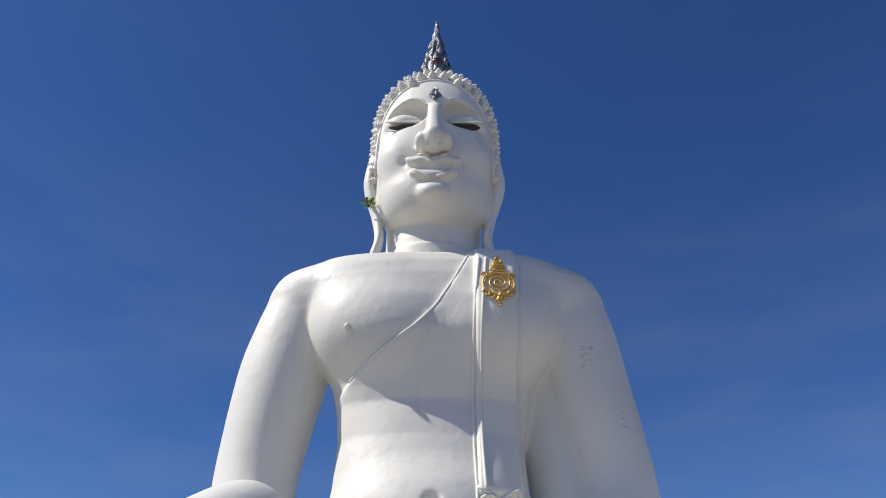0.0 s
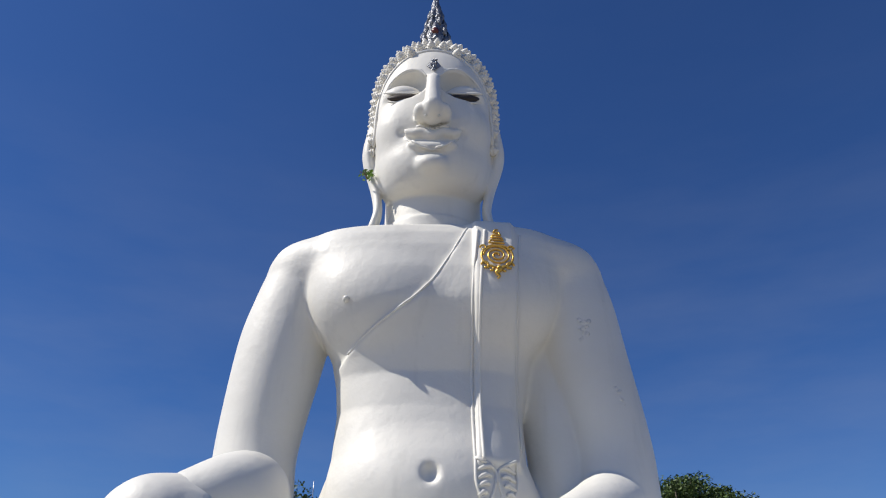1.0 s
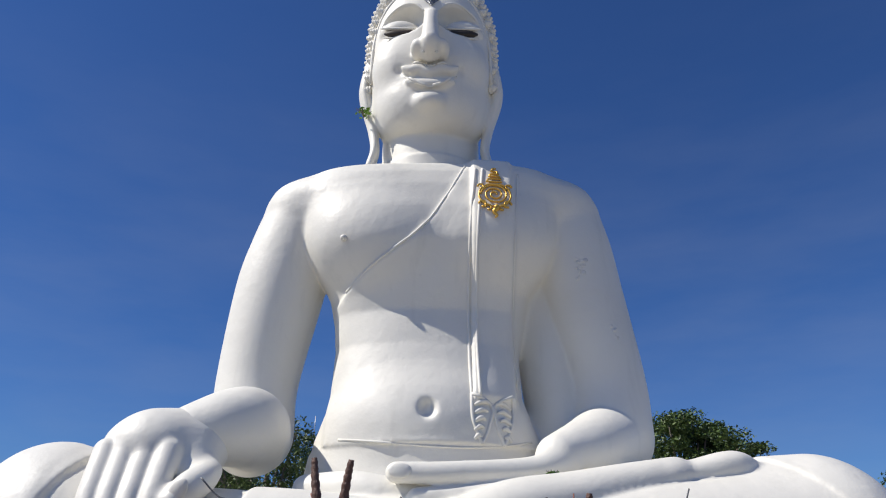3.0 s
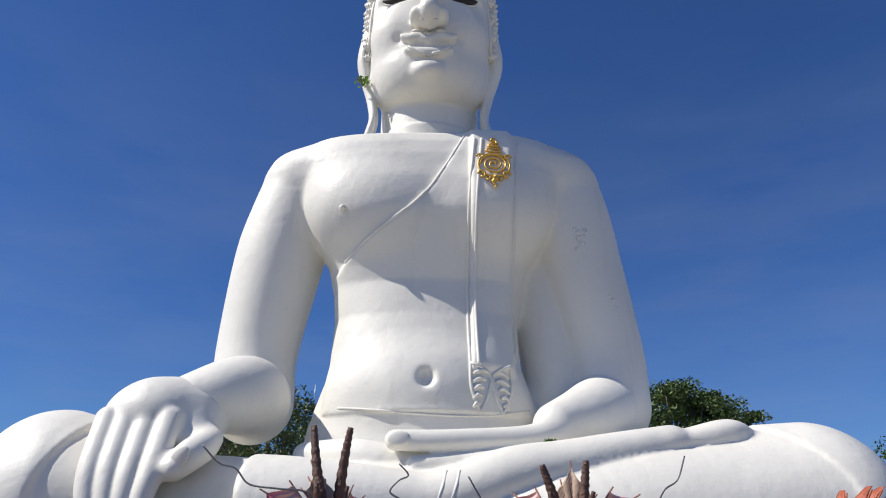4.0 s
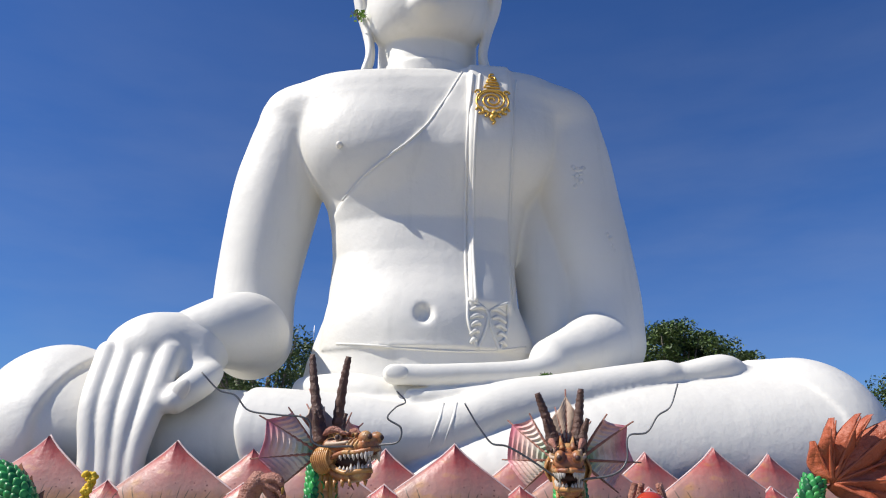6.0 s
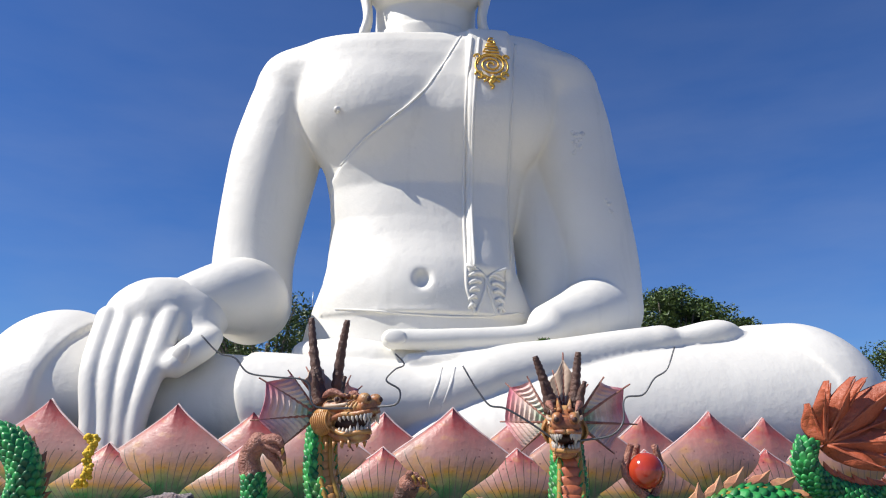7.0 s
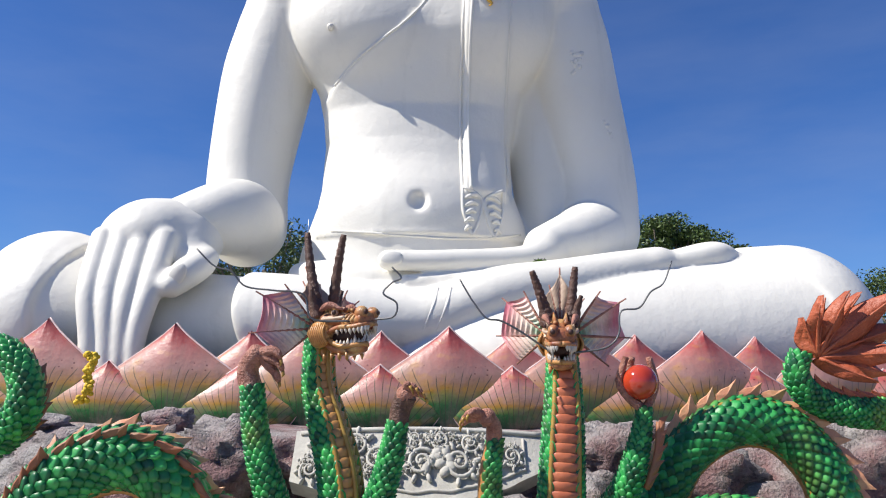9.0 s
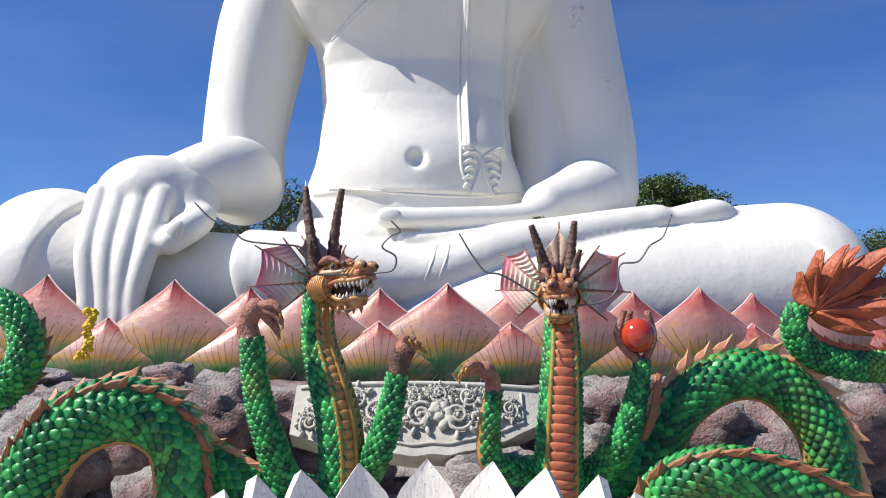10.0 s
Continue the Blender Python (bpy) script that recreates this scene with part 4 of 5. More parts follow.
def build_far_things():
    build_tree(-6.7, 30, 7.75, 3.0, 3, 110)
    build_tree(9.3, 30, 8.25, 2.7, 8, 150)
    build_tree(11.6, 31, 7.5, 2.0, 9, 90)
    build_tree(20.2, 31, 6.4, 3.0, 5, 80)
    build_tree(-9.8, 33, 6.6, 2.6, 6, 70)
    for x, top in ((-6.72, 9.3), (-5.70, 8.75)):
        mast = tagged(new("antenna_mast"), "thin grey steel antenna mast behind the trees", "mast", "masts behind the trees")
        mast.location = (x, 34, 0)
        h = Heap()
        tube(h, [(0, 0, 0), (0, 0, top - 1.1), (0, 0, top - 1.0)], [0.035, 0.03, 0.03], 0, 8)
        part_mesh("pole", h.mesh("pole"), M_POLE, mast)
        h = Heap()
        tube(h, [(0, 0, top - 1.0), (0, 0, top)], [0.022, 0.015], 0, 6)
        part_mesh("rod", h.mesh("rod"), M_POLE, mast)


M_MARI = two_tone("marigold_flowers", (0.62, 0.38, 0.01), (0.75, 0.52, 0.03), 30.0, 0.7, 0.6, 0.01, islands=0.3)


def build_garland():
    g_ob = tagged(new("flower_garland"), "yellow marigold garland hanging on a petal", "garland")
    g_ob.location = (-3.94, 9.16, 1.2)
    rng = random.Random(3)
    for k in range(13):
        z = 0.57 - 0.045 * k
        big = k < 2 or k > 11
        h = Heap()
        for _ in range(9 if big else 5):
            blob(h, (rng.uniform(-0.05, 0.05) * (1.4 if big else 0.8) - (0.06 if k > 10 else 0), rng.uniform(-0.03, 0.02), rng.uniform(-0.02, 0.02)), (0.034, 0.034, 0.03), 0, 7, 5)
        ob = part_mesh("blossom", h.mesh("blossom"), M_MARI, g_ob)
        ob.location = (0.01 * math.sin(k), 0.0, z)


def build_weeds():
    rng = random.Random(12)
    for (x, y, z), n, s, r in (((-1.52, 12.25, 10.12), 40, 0.10, 0.16), ((1.56, 10.55, 3.15), 16, 0.13, 0.10)):
        h = Heap()
        for k in range(6):
            a = rng.uniform(0, 6.28)
            tube(h, [(0, 0, -0.12), (0.05 * math.cos(a), 0.05 * math.sin(a), 0.0), (r * math.cos(a), r * 0.5 * math.sin(a), r * rng.uniform(-0.3, 0.8))], [0.012, 0.009, 0.004], 1, 5)
        leaves(h, (0, 0, 0), (r, r * 0.7, r * 0.8), n, s, rng)
        ob = part_mesh("weed", h.mesh("weed"), [M_YOUNG, M_BARK], None, "", False)
        ob.location = (x, y, z)
        tagged(ob, "small green weed rooted in a crack of the statue", "plant", "weeds on the statue")


build_lotus_base()
build_rocks()
build_plaque()
build_basin()
build_far_things()
build_garland()
build_weeds()
# ---- dragons ----
def scale_paint():
    n = Nodes("green_scale_paint", 0.42)
    c = n.ramp(n.island(), [(0.0, (0.007, 0.085, 0.03)), (0.45, (0.016, 0.22, 0.055)), (1.0, (0.06, 0.43, 0.10))])
    c = n.mix(n.span(n.noise(1.7, 3), 0.55, 0.72, 0, 0.45), c, (0.28, 0.36, 0.05))
    c = n.mix(n.span(n.noise(14.0), 0.5, 0.8, 0, 0.7), c, (0.02, 0.035, 0.02))
    n.bump(n.noise(60.0), 0.3, 0.004)
    return n.done(c)


def frill_paint():
    """Green at the root, cream, then pink towards the edge, in dirty brushed washes."""
    n = Nodes("frill_paint", 0.5)
    co = n.coords()
    far = n.node("ShaderNodeVectorMath", Vector=co)
    far.operation = "LENGTH"
    f = n.math("ADD", far.outputs["Value"], n.span(n.noise(5.0, 4, vector=co), 0, 1, -0.13, 0.13))
    c = n.ramp(n.span(f, 0.0, 0.5), [(0.10, (0.12, 0.30, 0.16)), (0.26, (0.44, 0.50, 0.38)), (0.40, (0.72, 0.60, 0.50)), (0.68, (0.70, 0.42, 0.37)), (0.90, (0.58, 0.17, 0.22)), (1.0, (0.35, 0.08, 0.11))])
    c = n.mix(n.span(n.noise(11.0), 0.5, 0.8, 0, 0.5), c, (0.20, 0.10, 0.08))
    n.bump(n.noise(40.0, 4), 0.4, 0.005)
    return n.done(c)


def face_paint():
    n = Nodes("face_paint", 0.4)
    c = n.ramp(n.noise(4.5, 3), [(0.34, (0.20, 0.055, 0.03)), (0.45, (0.42, 0.16, 0.06)), (0.55, (0.54, 0.33, 0.13)), (0.68, (0.30, 0.10, 0.055))])
    c = n.mix(n.span(n.noise(13.0, 5, 0.7), 0.46, 0.66, 0, 0.85), c, (0.085, 0.04, 0.028))
    n.bump(n.noise(22.0, 5, 0.6), 0.6, 0.015)
    return n.done(c)


D_MATS = [
    scale_paint(),
    two_tone("belly_paint", (0.52, 0.30, 0.09), (0.40, 0.17, 0.06), 3.0, 0.36, 0.7, 0.01, islands=0.25),
    two_tone("fin_paint", (0.34, 0.085, 0.04), (0.24, 0.12, 0.055), 4.0, 0.55, 0.6, 0.01, islands=0.35),
    two_tone("horn_paint", (0.07, 0.032, 0.022), (0.16, 0.08, 0.055), 8.0, 0.55, 0.9, 0.02),
    two_tone("tooth_paint", (0.62, 0.58, 0.52), (0.45, 0.38, 0.32), 9.0, 0.4, 0.2),
    two_tone("mouth_paint", (0.03, 0.012, 0.01), (0.06, 0.02, 0.015), 5.0, 0.6, 0.2),
    frill_paint(),
    two_tone("wire", (0.10, 0.10, 0.105), (0.20, 0.20, 0.2), 6.0, 0.45, 0.0, metal=0.5),
    face_paint(),
    two_tone("claw_paint", (0.52, 0.24, 0.17), (0.22, 0.075, 0.05), 9.0, 0.5, 1.0, 0.03),
    two_tone("gold_trim_paint", (0.42, 0.27, 0.05), (0.35, 0.17, 0.04), 6.0, 0.4, 0.3),
    two_tone("tail_paint", (0.50, 0.125, 0.05), (0.27, 0.06, 0.03), 4.0, 0.5, 0.9, 0.02, islands=0.25),
    two_tone("pale_fin_paint", (0.60, 0.42, 0.20), (0.55, 0.17, 0.11), 5.0, 0.5, 0.6, 0.01, islands=0.3),
    # near-black green: dirt and shade of the gaps between scales, put into colour
    two_tone("scale_gap_shade_green", (0.006, 0.025, 0.01), (0.02, 0.05, 0.015), 5.0, 0.6, 0.5),
    two_tone("orange_belly_paint", (0.52, 0.17, 0.075), (0.36, 0.09, 0.045), 3.0, 0.36, 0.7, 0.01, islands=0.2),
    two_tone("cream_paint", (0.62, 0.48, 0.34), (0.40, 0.27, 0.20), 7.0, 0.5, 0.5),
]
GREEN, BELLY, FIN, HORN, TOOTH, MOUTH, FRILL, WIRE, FACE, CLAW, TRIM, TAIL, PALE, GAP_SHADE, ORANGE, CREAM = range(16)


def scales(heap, line, radii, up, size=0.08, reach=2.6, flip=1, mat=GREEN):
    """Rows of overlapping shield-shaped scales round a tube, on both sides of its back."""
    seg = np.linalg.norm(np.diff(line, axis=0), axis=1)
    arc = np.concatenate([[0], np.cumsum(seg)])
    t, s, u = frames(line, up)
    out = np.array([(-0.44, -0.15, -0.02), (-0.58, 0.30, 0.20), (-0.50, 0.66, 0.40), (-0.27, 0.93, 0.54), (0, 1.03, 0.58), (0.27, 0.93, 0.54), (0.50, 0.66, 0.40), (0.58, 0.30, 0.20), (0.44, -0.15, -0.02),
                    (-0.26, 0.45, 0.34), (0, 0.66, 0.50), (0.26, 0.45, 0.34), (0, 0.15, 0.18),
                    (-0.56, 0.30, -0.12), (-0.48, 0.64, -0.12), (-0.26, 0.88, -0.12), (0, 0.97, -0.12), (0.26, 0.88, -0.12), (0.48, 0.64, -0.12), (0.56, 0.30, -0.12)])
    faces = [(0, 9, 1), (1, 9, 2), (2, 9, 3), (3, 9, 10), (3, 10, 4), (4, 10, 5), (5, 10, 11), (5, 11, 6), (6, 11, 7), (7, 11, 8), (0, 12, 9), (12, 10, 9), (12, 11, 10), (12, 8, 11), (0, 8, 12)]
    faces += [(i, i + 1, i + 13, i + 12) for i in range(1, 7)]
    row, at = 0, 0.0
    rng = random.Random(int(abs(line[0][0]) * 100))
    while at < arc[-1]:
        k = [np.interp(at, arc, a) for a in (*line.T, radii)]
        c, r = np.array(k[:3]), k[3]
        T, S, U = (np.array([np.interp(at, arc, col) for col in m.T]) for m in (t, s, u))
        step = 0.80 * size * (0.6 + 1.6 * r)
        count = max(4, int(2 * reach * r / step))
        for j in range(count + 1):
            a = -reach + 2 * reach * (j + 0.5 * (row % 2)) / count
            if a > reach:
                continue
            n = math.sin(a) * S + math.cos(a) * U
            lat = math.cos(a) * S - math.sin(a) * U
            w = step * rng.uniform(1.0, 1.12)
            v = c + n * (r * 0.97) + out[:, :1] * lat * w + (out[:, 1:2] - 0.4) * T * flip * step * 1.35 + out[:, 2:] * n * step * 0.85
            heap.add(v, faces if flip > 0 else [f[::-1] for f in faces], mat)
        row += 1
        at += step * 0.78


def fins(line, radii, up, height, gap, mat):
    """Swept-back spiky plates along a tube's back, and the cord at their foot."""
    row = []
    seg = np.linalg.norm(np.diff(line, axis=0), axis=1)
    arc = np.concatenate([[0], np.cumsum(seg)])
    t, s, u = frames(line, up)
    rng = random.Random(3)
    at = gap * 0.5
    while at < arc[-1]:
        c = np.array([np.interp(at, arc, col) for col in line.T])
        r = np.interp(at, arc, radii)
        T, S, U = (np.array([np.interp(at, arc, col) for col in m.T]) for m in (t, s, u))
        h, w = height * rng.uniform(0.8, 1.2), gap * 0.62
        base = c + U * r * 0.93
        prof = [(-1, 0), (-0.75, 0.45), (-0.1, 0.68), (0.7, 0.75), (1.5, 1.05), (1.25, 0.55), (1.1, 0.15), (1, 0)]
        v = [base + T * a * w + U * b * h + S * sgn * 0.018 * (1.15 - b) for sgn in (-1, 1) for a, b in prof]
        k = len(prof)
        mid = [base + T * 0.2 * w + U * 0.4 * h + S * sgn * 0.03 for sgn in (-1, 1)]
        f = [(i, i + 1, 2 * k) for i in range(k - 1)] + [(k - 1, 0, 2 * k)]
        f += [(i + k + 1, i + k, 2 * k + 1) for i in range(k - 1)] + [(k, 2 * k - 1, 2 * k + 1)]
        f += [(i + 1, i, i + k, i + k + 1) for i in range(k - 1)]
        row.append(Heap())
        row[-1].add(v + mid, f, mat)
        at += gap
    cord = Heap()
    tube(cord, line + u * (np.asarray(radii) * 0.97)[:, None], 0.028, mat if mat != PALE else TRIM, 6)
    return row, cord


def rim(heap, line, radii, up, mat=TRIM, r=0.024):
    """A cord along one side of a tube."""
    t, s, u = frames(line, up)
    tube(heap, line + u * (np.asarray(radii) * 1.0)[:, None], r, mat, 6)


def plates(line, radii, belly, mat=BELLY, ridge=False):
    """Stacked belly plates on the side that belly points to, and the cords along them."""
    row, cords = [], []
    seg = np.linalg.norm(np.diff(line, axis=0), axis=1)
    arc = np.concatenate([[0], np.cumsum(seg)])
    t, s, u = frames(line, belly)
    at = 0.02
    while at < arc[-1]:
        c = np.array([np.interp(at, arc, col) for col in line.T])
        r = np.interp(at, arc, radii)
        T, S, U = (np.array([np.interp(at, arc, col) for col in m.T]) for m in (t, s, u))
        v, f = [], []
        for i, (a, b) in enumerate(((-0.60, -0.02), (-0.1, 0.06), (0.42, 0.13), (0.58, 0.03))):
            for k in range(7):
                q = -0.62 + 1.24 * k / 6
                puff = 0.05 * abs(math.sin(q / 0.62 * math.pi)) if ridge else 0.0
                v.append(c + (math.sin(q) * S + math.cos(q) * U) * r * (0.98 + b + puff) + T * a * 0.075)
        for i in range(3):
            for k in range(6):
                f.append((i * 7 + k, i * 7 + k + 1, i * 7 + k + 8, i * 7 + k + 7))
        row.append(Heap())
        row[-1].add(v, f, mat)
        at += 0.066
    if ridge:
        cords.append(Heap())
        tube(cords[-1], line + u * (np.asarray(radii) * 1.12)[:, None], 0.02, TRIM, 6)
    for q in (-0.68, 0.68):
        cords.append(Heap())
        tube(cords[-1], line + (math.sin(q) * s + math.cos(q) * u) * (np.asarray(radii) * 1.04)[:, None], 0.022, TRIM, 6)
    return row, cords


class Figure:
    """A sculpture whose parts hang under one empty at its foot."""

    def __init__(self, origin, label):
        self.o = Vector(origin)
        self.ob = tagged(new("dragon_sculpture"), label, "dragon sculpture", "dragons before the lotus base")
        self.ob.location = self.o

    def part(self, name, heap, parent=None, label="", at=None, flat=False, kind=""):
        """Hangs a heap under the figure, or under one of its parts, with the materials that it uses."""
        at = Vector(at) if at is not None else self.o
        used = sorted(set(heap.m))
        heap.m = [used.index(m) for m in heap.m]
        ob = part_mesh(name, heap.mesh(name, at), [D_MATS[m] for m in used], parent or self.ob, label, not flat)
        ob.location = at - self.o
        if kind:
            ob["kind"] = kind
        return ob

    def limb(self, name, pts, radii, up, n=26, size=0.085, belly=None, reach=3.05, label="", ridge=False, plate=BELLY):
        """A scaled limb or coil through the given points: skin, scales and belly plates."""
        line = spline(pts, n)
        radii = np.interp(np.linspace(0, 1, n), np.linspace(0, 1, len(radii)), radii)
        skin, cover = Heap(), Heap()
        # skin without plates gets the gap colour, so spaces between scales look shaded
        tube(skin, line, radii * 0.97, plate if belly is not None or reach < 2.5 else GAP_SHADE, 14)
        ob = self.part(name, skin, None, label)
        if belly is not None:
            row, cords = plates(line, radii, belly, plate, ridge)
            for h in row:
                self.part("belly_plate", h, ob)
            for h in cords:
                self.part("cord", h, ob, "raised ochre cord")
            scales(cover, line, radii, tuple(-b for b in belly), size, 2.45)
        else:
            scales(cover, line, radii, up, size, reach)
        self.part("scale_cover", cover, ob, "overlapping glossy green painted scales", kind="stuff")
        return ob, line, radii

    def fins(self, parent, line, radii, up, height, gap, mat):
        row, cord = fins(line, radii, up, height, gap, mat)
        for h in row:
            self.part("fin", h, parent, flat=True)
        self.part("cord", cord, parent, "raised ridge at the foot of the fins")

    def cords(self, parent, line, radii, *specs):
        for up, mat, r in specs:
            h = Heap()
            rim(h, line, radii, up, mat, r)
            self.part("cord", h, parent, "raised ochre cord")

    def claw(self, parent, *args):
        h = Heap()
        wrist = args[0]
        tube(h, spline(wrist, 10), np.linspace(args[1], args[2], 10), args[3], 10)
        claw(h, *args[4:])
        self.part("claw", h, parent, "brown clawed foot with curled toes")

    def whisker(self, pts):
        h = Heap()
        tube(h, spline(pts, 40), np.linspace(0.008, 0.006, 40), WIRE, 6, up=(0, 1, 0))
        self.part("whisker", h, None, "bent bare wire whisker")


def claw(heap, wrist, way, spread, curl=(0, 0, -1), size=0.17, count=4):
    """Curved fingers with hooked nails."""
    w, way, spread, curl = (np.array(a, float) for a in (wrist, way, spread, curl))
    blob(heap, w, (0.07, 0.07, 0.07), CLAW, 10, 7)
    for k in range(count):
        a = (k - (count - 1) / 2) / count
        d = way + spread * a * 1.6
        d /= np.linalg.norm(d)
        pts = spline([w, w + d * size * 0.5, w + d * size * 0.95 + curl * size * 0.12, w + d * size * 1.1 + curl * size * 0.45], 12)
        tube(heap, pts, np.array([0.04, 0.04, 0.036, 0.034, 0.036, 0.038, 0.034, 0.03, 0.028, 0.026, 0.022, 0.012]) * size / 0.17, CLAW, 8)
        tip = pts[-1]
        tube(heap, [tip, tip + curl * 0.03, tip + curl * 0.06 - d * 0.02], [0.014, 0.012, 0.002], TRIM, 6)


def fan(heap, root, axis, side, angles, length, mat=FRILL, rib=CLAW, ripple=0.008, lens=None):
    """A pleated membrane on ribs, from a root; side and axis span it."""
    root, axis, side = (np.array(a, float) for a in (root, axis, side))
    normal = np.cross(axis, side)
    n_ribs = len(angles)
    sub = 6
    na, nr = (n_ribs - 1) * sub + 1, 17
    v = []
    for lift in (0.006, -0.006):
        for i in range(na):
            q = i / sub
            k = min(int(q), n_ribs - 2)
            a = angles[k] + (angles[k + 1] - angles[k]) * (q - k)
            full = length * (lens[k] + (lens[k + 1] - lens[k]) * (q - k) if lens else 1.0)
            notch = 1 - 0.07 * math.sin(math.pi * (q - k))
            for j in range(nr):
                rr = full * notch * (0.12 + 0.88 * j / (nr - 1))
                wave = ripple * math.sin(j * math.pi) ** 2 + ripple * (1 if j % 2 else -1) * math.sin(math.pi * (q - k)) - 0.05 * math.sin(math.pi * (q - k)) * rr
                d = math.cos(a) * axis + math.sin(a) * side
                v.append(root + d * rr + normal * (wave + lift + 0.12 * rr * rr / length))
    f = []
    for i in range(na - 1):
        for j in range(nr - 1):
            p = i * nr + j
            f += [(p, p + 1, p + nr + 1, p + nr), (p + na * nr, p + na * nr + nr, p + na * nr + nr + 1, p + na * nr + 1)]
        f.append((i * nr + nr - 1, i * nr + nr - 1 + na * nr, (i + 1) * nr + nr - 1 + na * nr, (i + 1) * nr + nr - 1))
    heap.add(v, f, mat)
    for k, a in enumerate(angles):
        d = math.cos(a) * axis + math.sin(a) * side
        L = length * (lens[k] if lens else 1.0) * 1.13
        tube(heap, [root + d * L * u + normal * 0.12 * (L * u) ** 2 / length for u in np.linspace(0.05, 1, 7)], np.linspace(0.016, 0.006, 7), rib, 6)


def head(fig, m, horn_tips, gape=0.02):
    """A horned head; +x is the way of the snout, z up."""
    rot, at = np.array(m.to_3x3()), np.array(m.translation)

    def place(name, h, parent=None, label="", root=None, flat=False):
        h.v = [a @ rot.T + at for a in h.v]
        return fig.part(name, h, parent, label, None if root is None else m @ Vector(root), flat)

    h = Heap()
    blob(h, (0, 0, 0.0), (0.17, 0.135, 0.14), FACE, 14, 10)
    tube(h, spline([(0.0, 0, 0.05), (0.14, 0, 0.045), (0.28, 0, 0.02), (0.38, 0, 0.035), (0.44, 0, 0.04)], 16), np.interp(np.linspace(0, 1, 16), [0, 0.4, 0.75, 0.9, 1], [0.13, 0.105, 0.10, 0.105, 0.06]), FACE, 14, 0.62)
    blob(h, (0.17, 0, -0.07), (0.19, 0.08, 0.07), MOUTH, 12, 8)
    lips, lows = [], []
    for s in (-1, 1):
        lips.append(spline([(0.06, s * 0.115, -0.06), (0.2, s * 0.105, -0.015), (0.34, s * 0.10, -0.02), (0.43, s * 0.06, -0.005), (0.45, 0, 0.0)], 14))
        lows.append(spline([(0.06, s * 0.11, -0.08), (0.2, s * 0.095, -0.135 - gape), (0.32, s * 0.075, -0.135 - gape), (0.39, 0, -0.125 - gape)], 12))
        tube(h, lips[-1], 0.02, FACE, 7)
        # nostrils, brows, ridges of the snout, folded cheeks
        blob(h, (0.40, s * 0.06, 0.085), (0.06, 0.045, 0.05), FACE, 10, 7)
        blob(h, (0.445, s * 0.065, 0.085), (0.022, 0.022, 0.022), MOUTH, 8, 6)
        tube(h, spline([(0.02, s * 0.125, 0.13), (0.12, s * 0.115, 0.165), (0.23, s * 0.085, 0.12)], 9), [0.008, 0.02, 0.025, 0.028, 0.028, 0.025, 0.02, 0.014, 0.006], CLAW, 7)
        tube(h, spline([(0.05, s * 0.13, 0.06), (0.16, s * 0.125, 0.055), (0.26, s * 0.095, 0.06)], 8), 0.014, CREAM, 6)
        for k in range(4):
            tube(h, spline([(0.22 + 0.045 * k, s * 0.03, 0.085), (0.22 + 0.045 * k, s * 0.085, 0.065), (0.20 + 0.045 * k, s * 0.105, 0.02)], 6), 0.012, FACE, 6)
        blob(h, (0.0, s * 0.105, -0.05), (0.115, 0.062, 0.11), BELLY, 12, 8)
        for k in range(8):
            tube(h, spline([(-0.06 + 0.022 * k, s * 0.14, 0.03), (-0.055 + 0.022 * k, s * 0.172, -0.05), (-0.035 + 0.02 * k, s * 0.13, -0.14)], 7), [0.006, 0.010, 0.011, 0.011, 0.011, 0.010, 0.006], BELLY, 6)
        for k in range(5):
            tube(h, [(0.02 + 0.05 * k, s * 0.04, 0.12), (-0.02 + 0.05 * k, s * 0.05, 0.19 - 0.012 * k)], [0.025, 0.004], FACE, 6)
    skull = place("head", h, None, "ochre and rust painted head with wrinkled snout")
    j = Heap()
    tube(j, spline([(0.0, 0, -0.08), (0.12, 0, -0.15 - gape), (0.26, 0, -0.165 - gape), (0.37, 0, -0.15 - gape)], 12), np.interp(np.linspace(0, 1, 12), [0, 0.5, 0.9, 1], [0.11, 0.09, 0.075, 0.04]), FACE, 12, 0.5)
    t = Heap()
    for s, lip, low in zip((-1, 1), lips, lows):
        tube(j, low, 0.02, BELLY, 7)
        for k in range(4):
            tube(j, [(0.03 + 0.08 * k, s * 0.08, -0.19 - gape), (0.02 + 0.08 * k, s * 0.09, -0.235 - gape)], [0.02, 0.003], BELLY, 6)
        for k in range(9):
            p, L = lip[3 + k], (0.055, 0.05, 0.05, 0.06, 0.055, 0.06, 0.085, 0.06, 0.055)[k]
            tube(t, [p, p + (0, 0, -L * 0.6), p + (0.004, 0, -L)], [0.016, 0.013, 0.002], TOOTH, 6)
        for k in range(8):
            p, L = low[3 + k], (0.04, 0.05, 0.045, 0.06, 0.05, 0.08, 0.05, 0.045)[k]
            tube(t, [p, p + (0, 0, L * 0.6), p + (0, 0, L)], [0.015, 0.012, 0.002], TOOTH, 6)
    place("jaw", j, skull, "ochre lower jaw")
    place("teeth", t, skull, "grey-white pointed teeth")
    for s in (-1, 1):
        e = Heap()
        blob(e, (0.155, s * 0.10, 0.100), (0.030, 0.026, 0.026), CREAM, 10, 8)
        blob(e, (0.166, s * 0.117, 0.102), (0.021, 0.016, 0.021), MOUTH, 8, 6)
        place("eye", e, skull, "white eye with dark pupil")
        q = Heap()
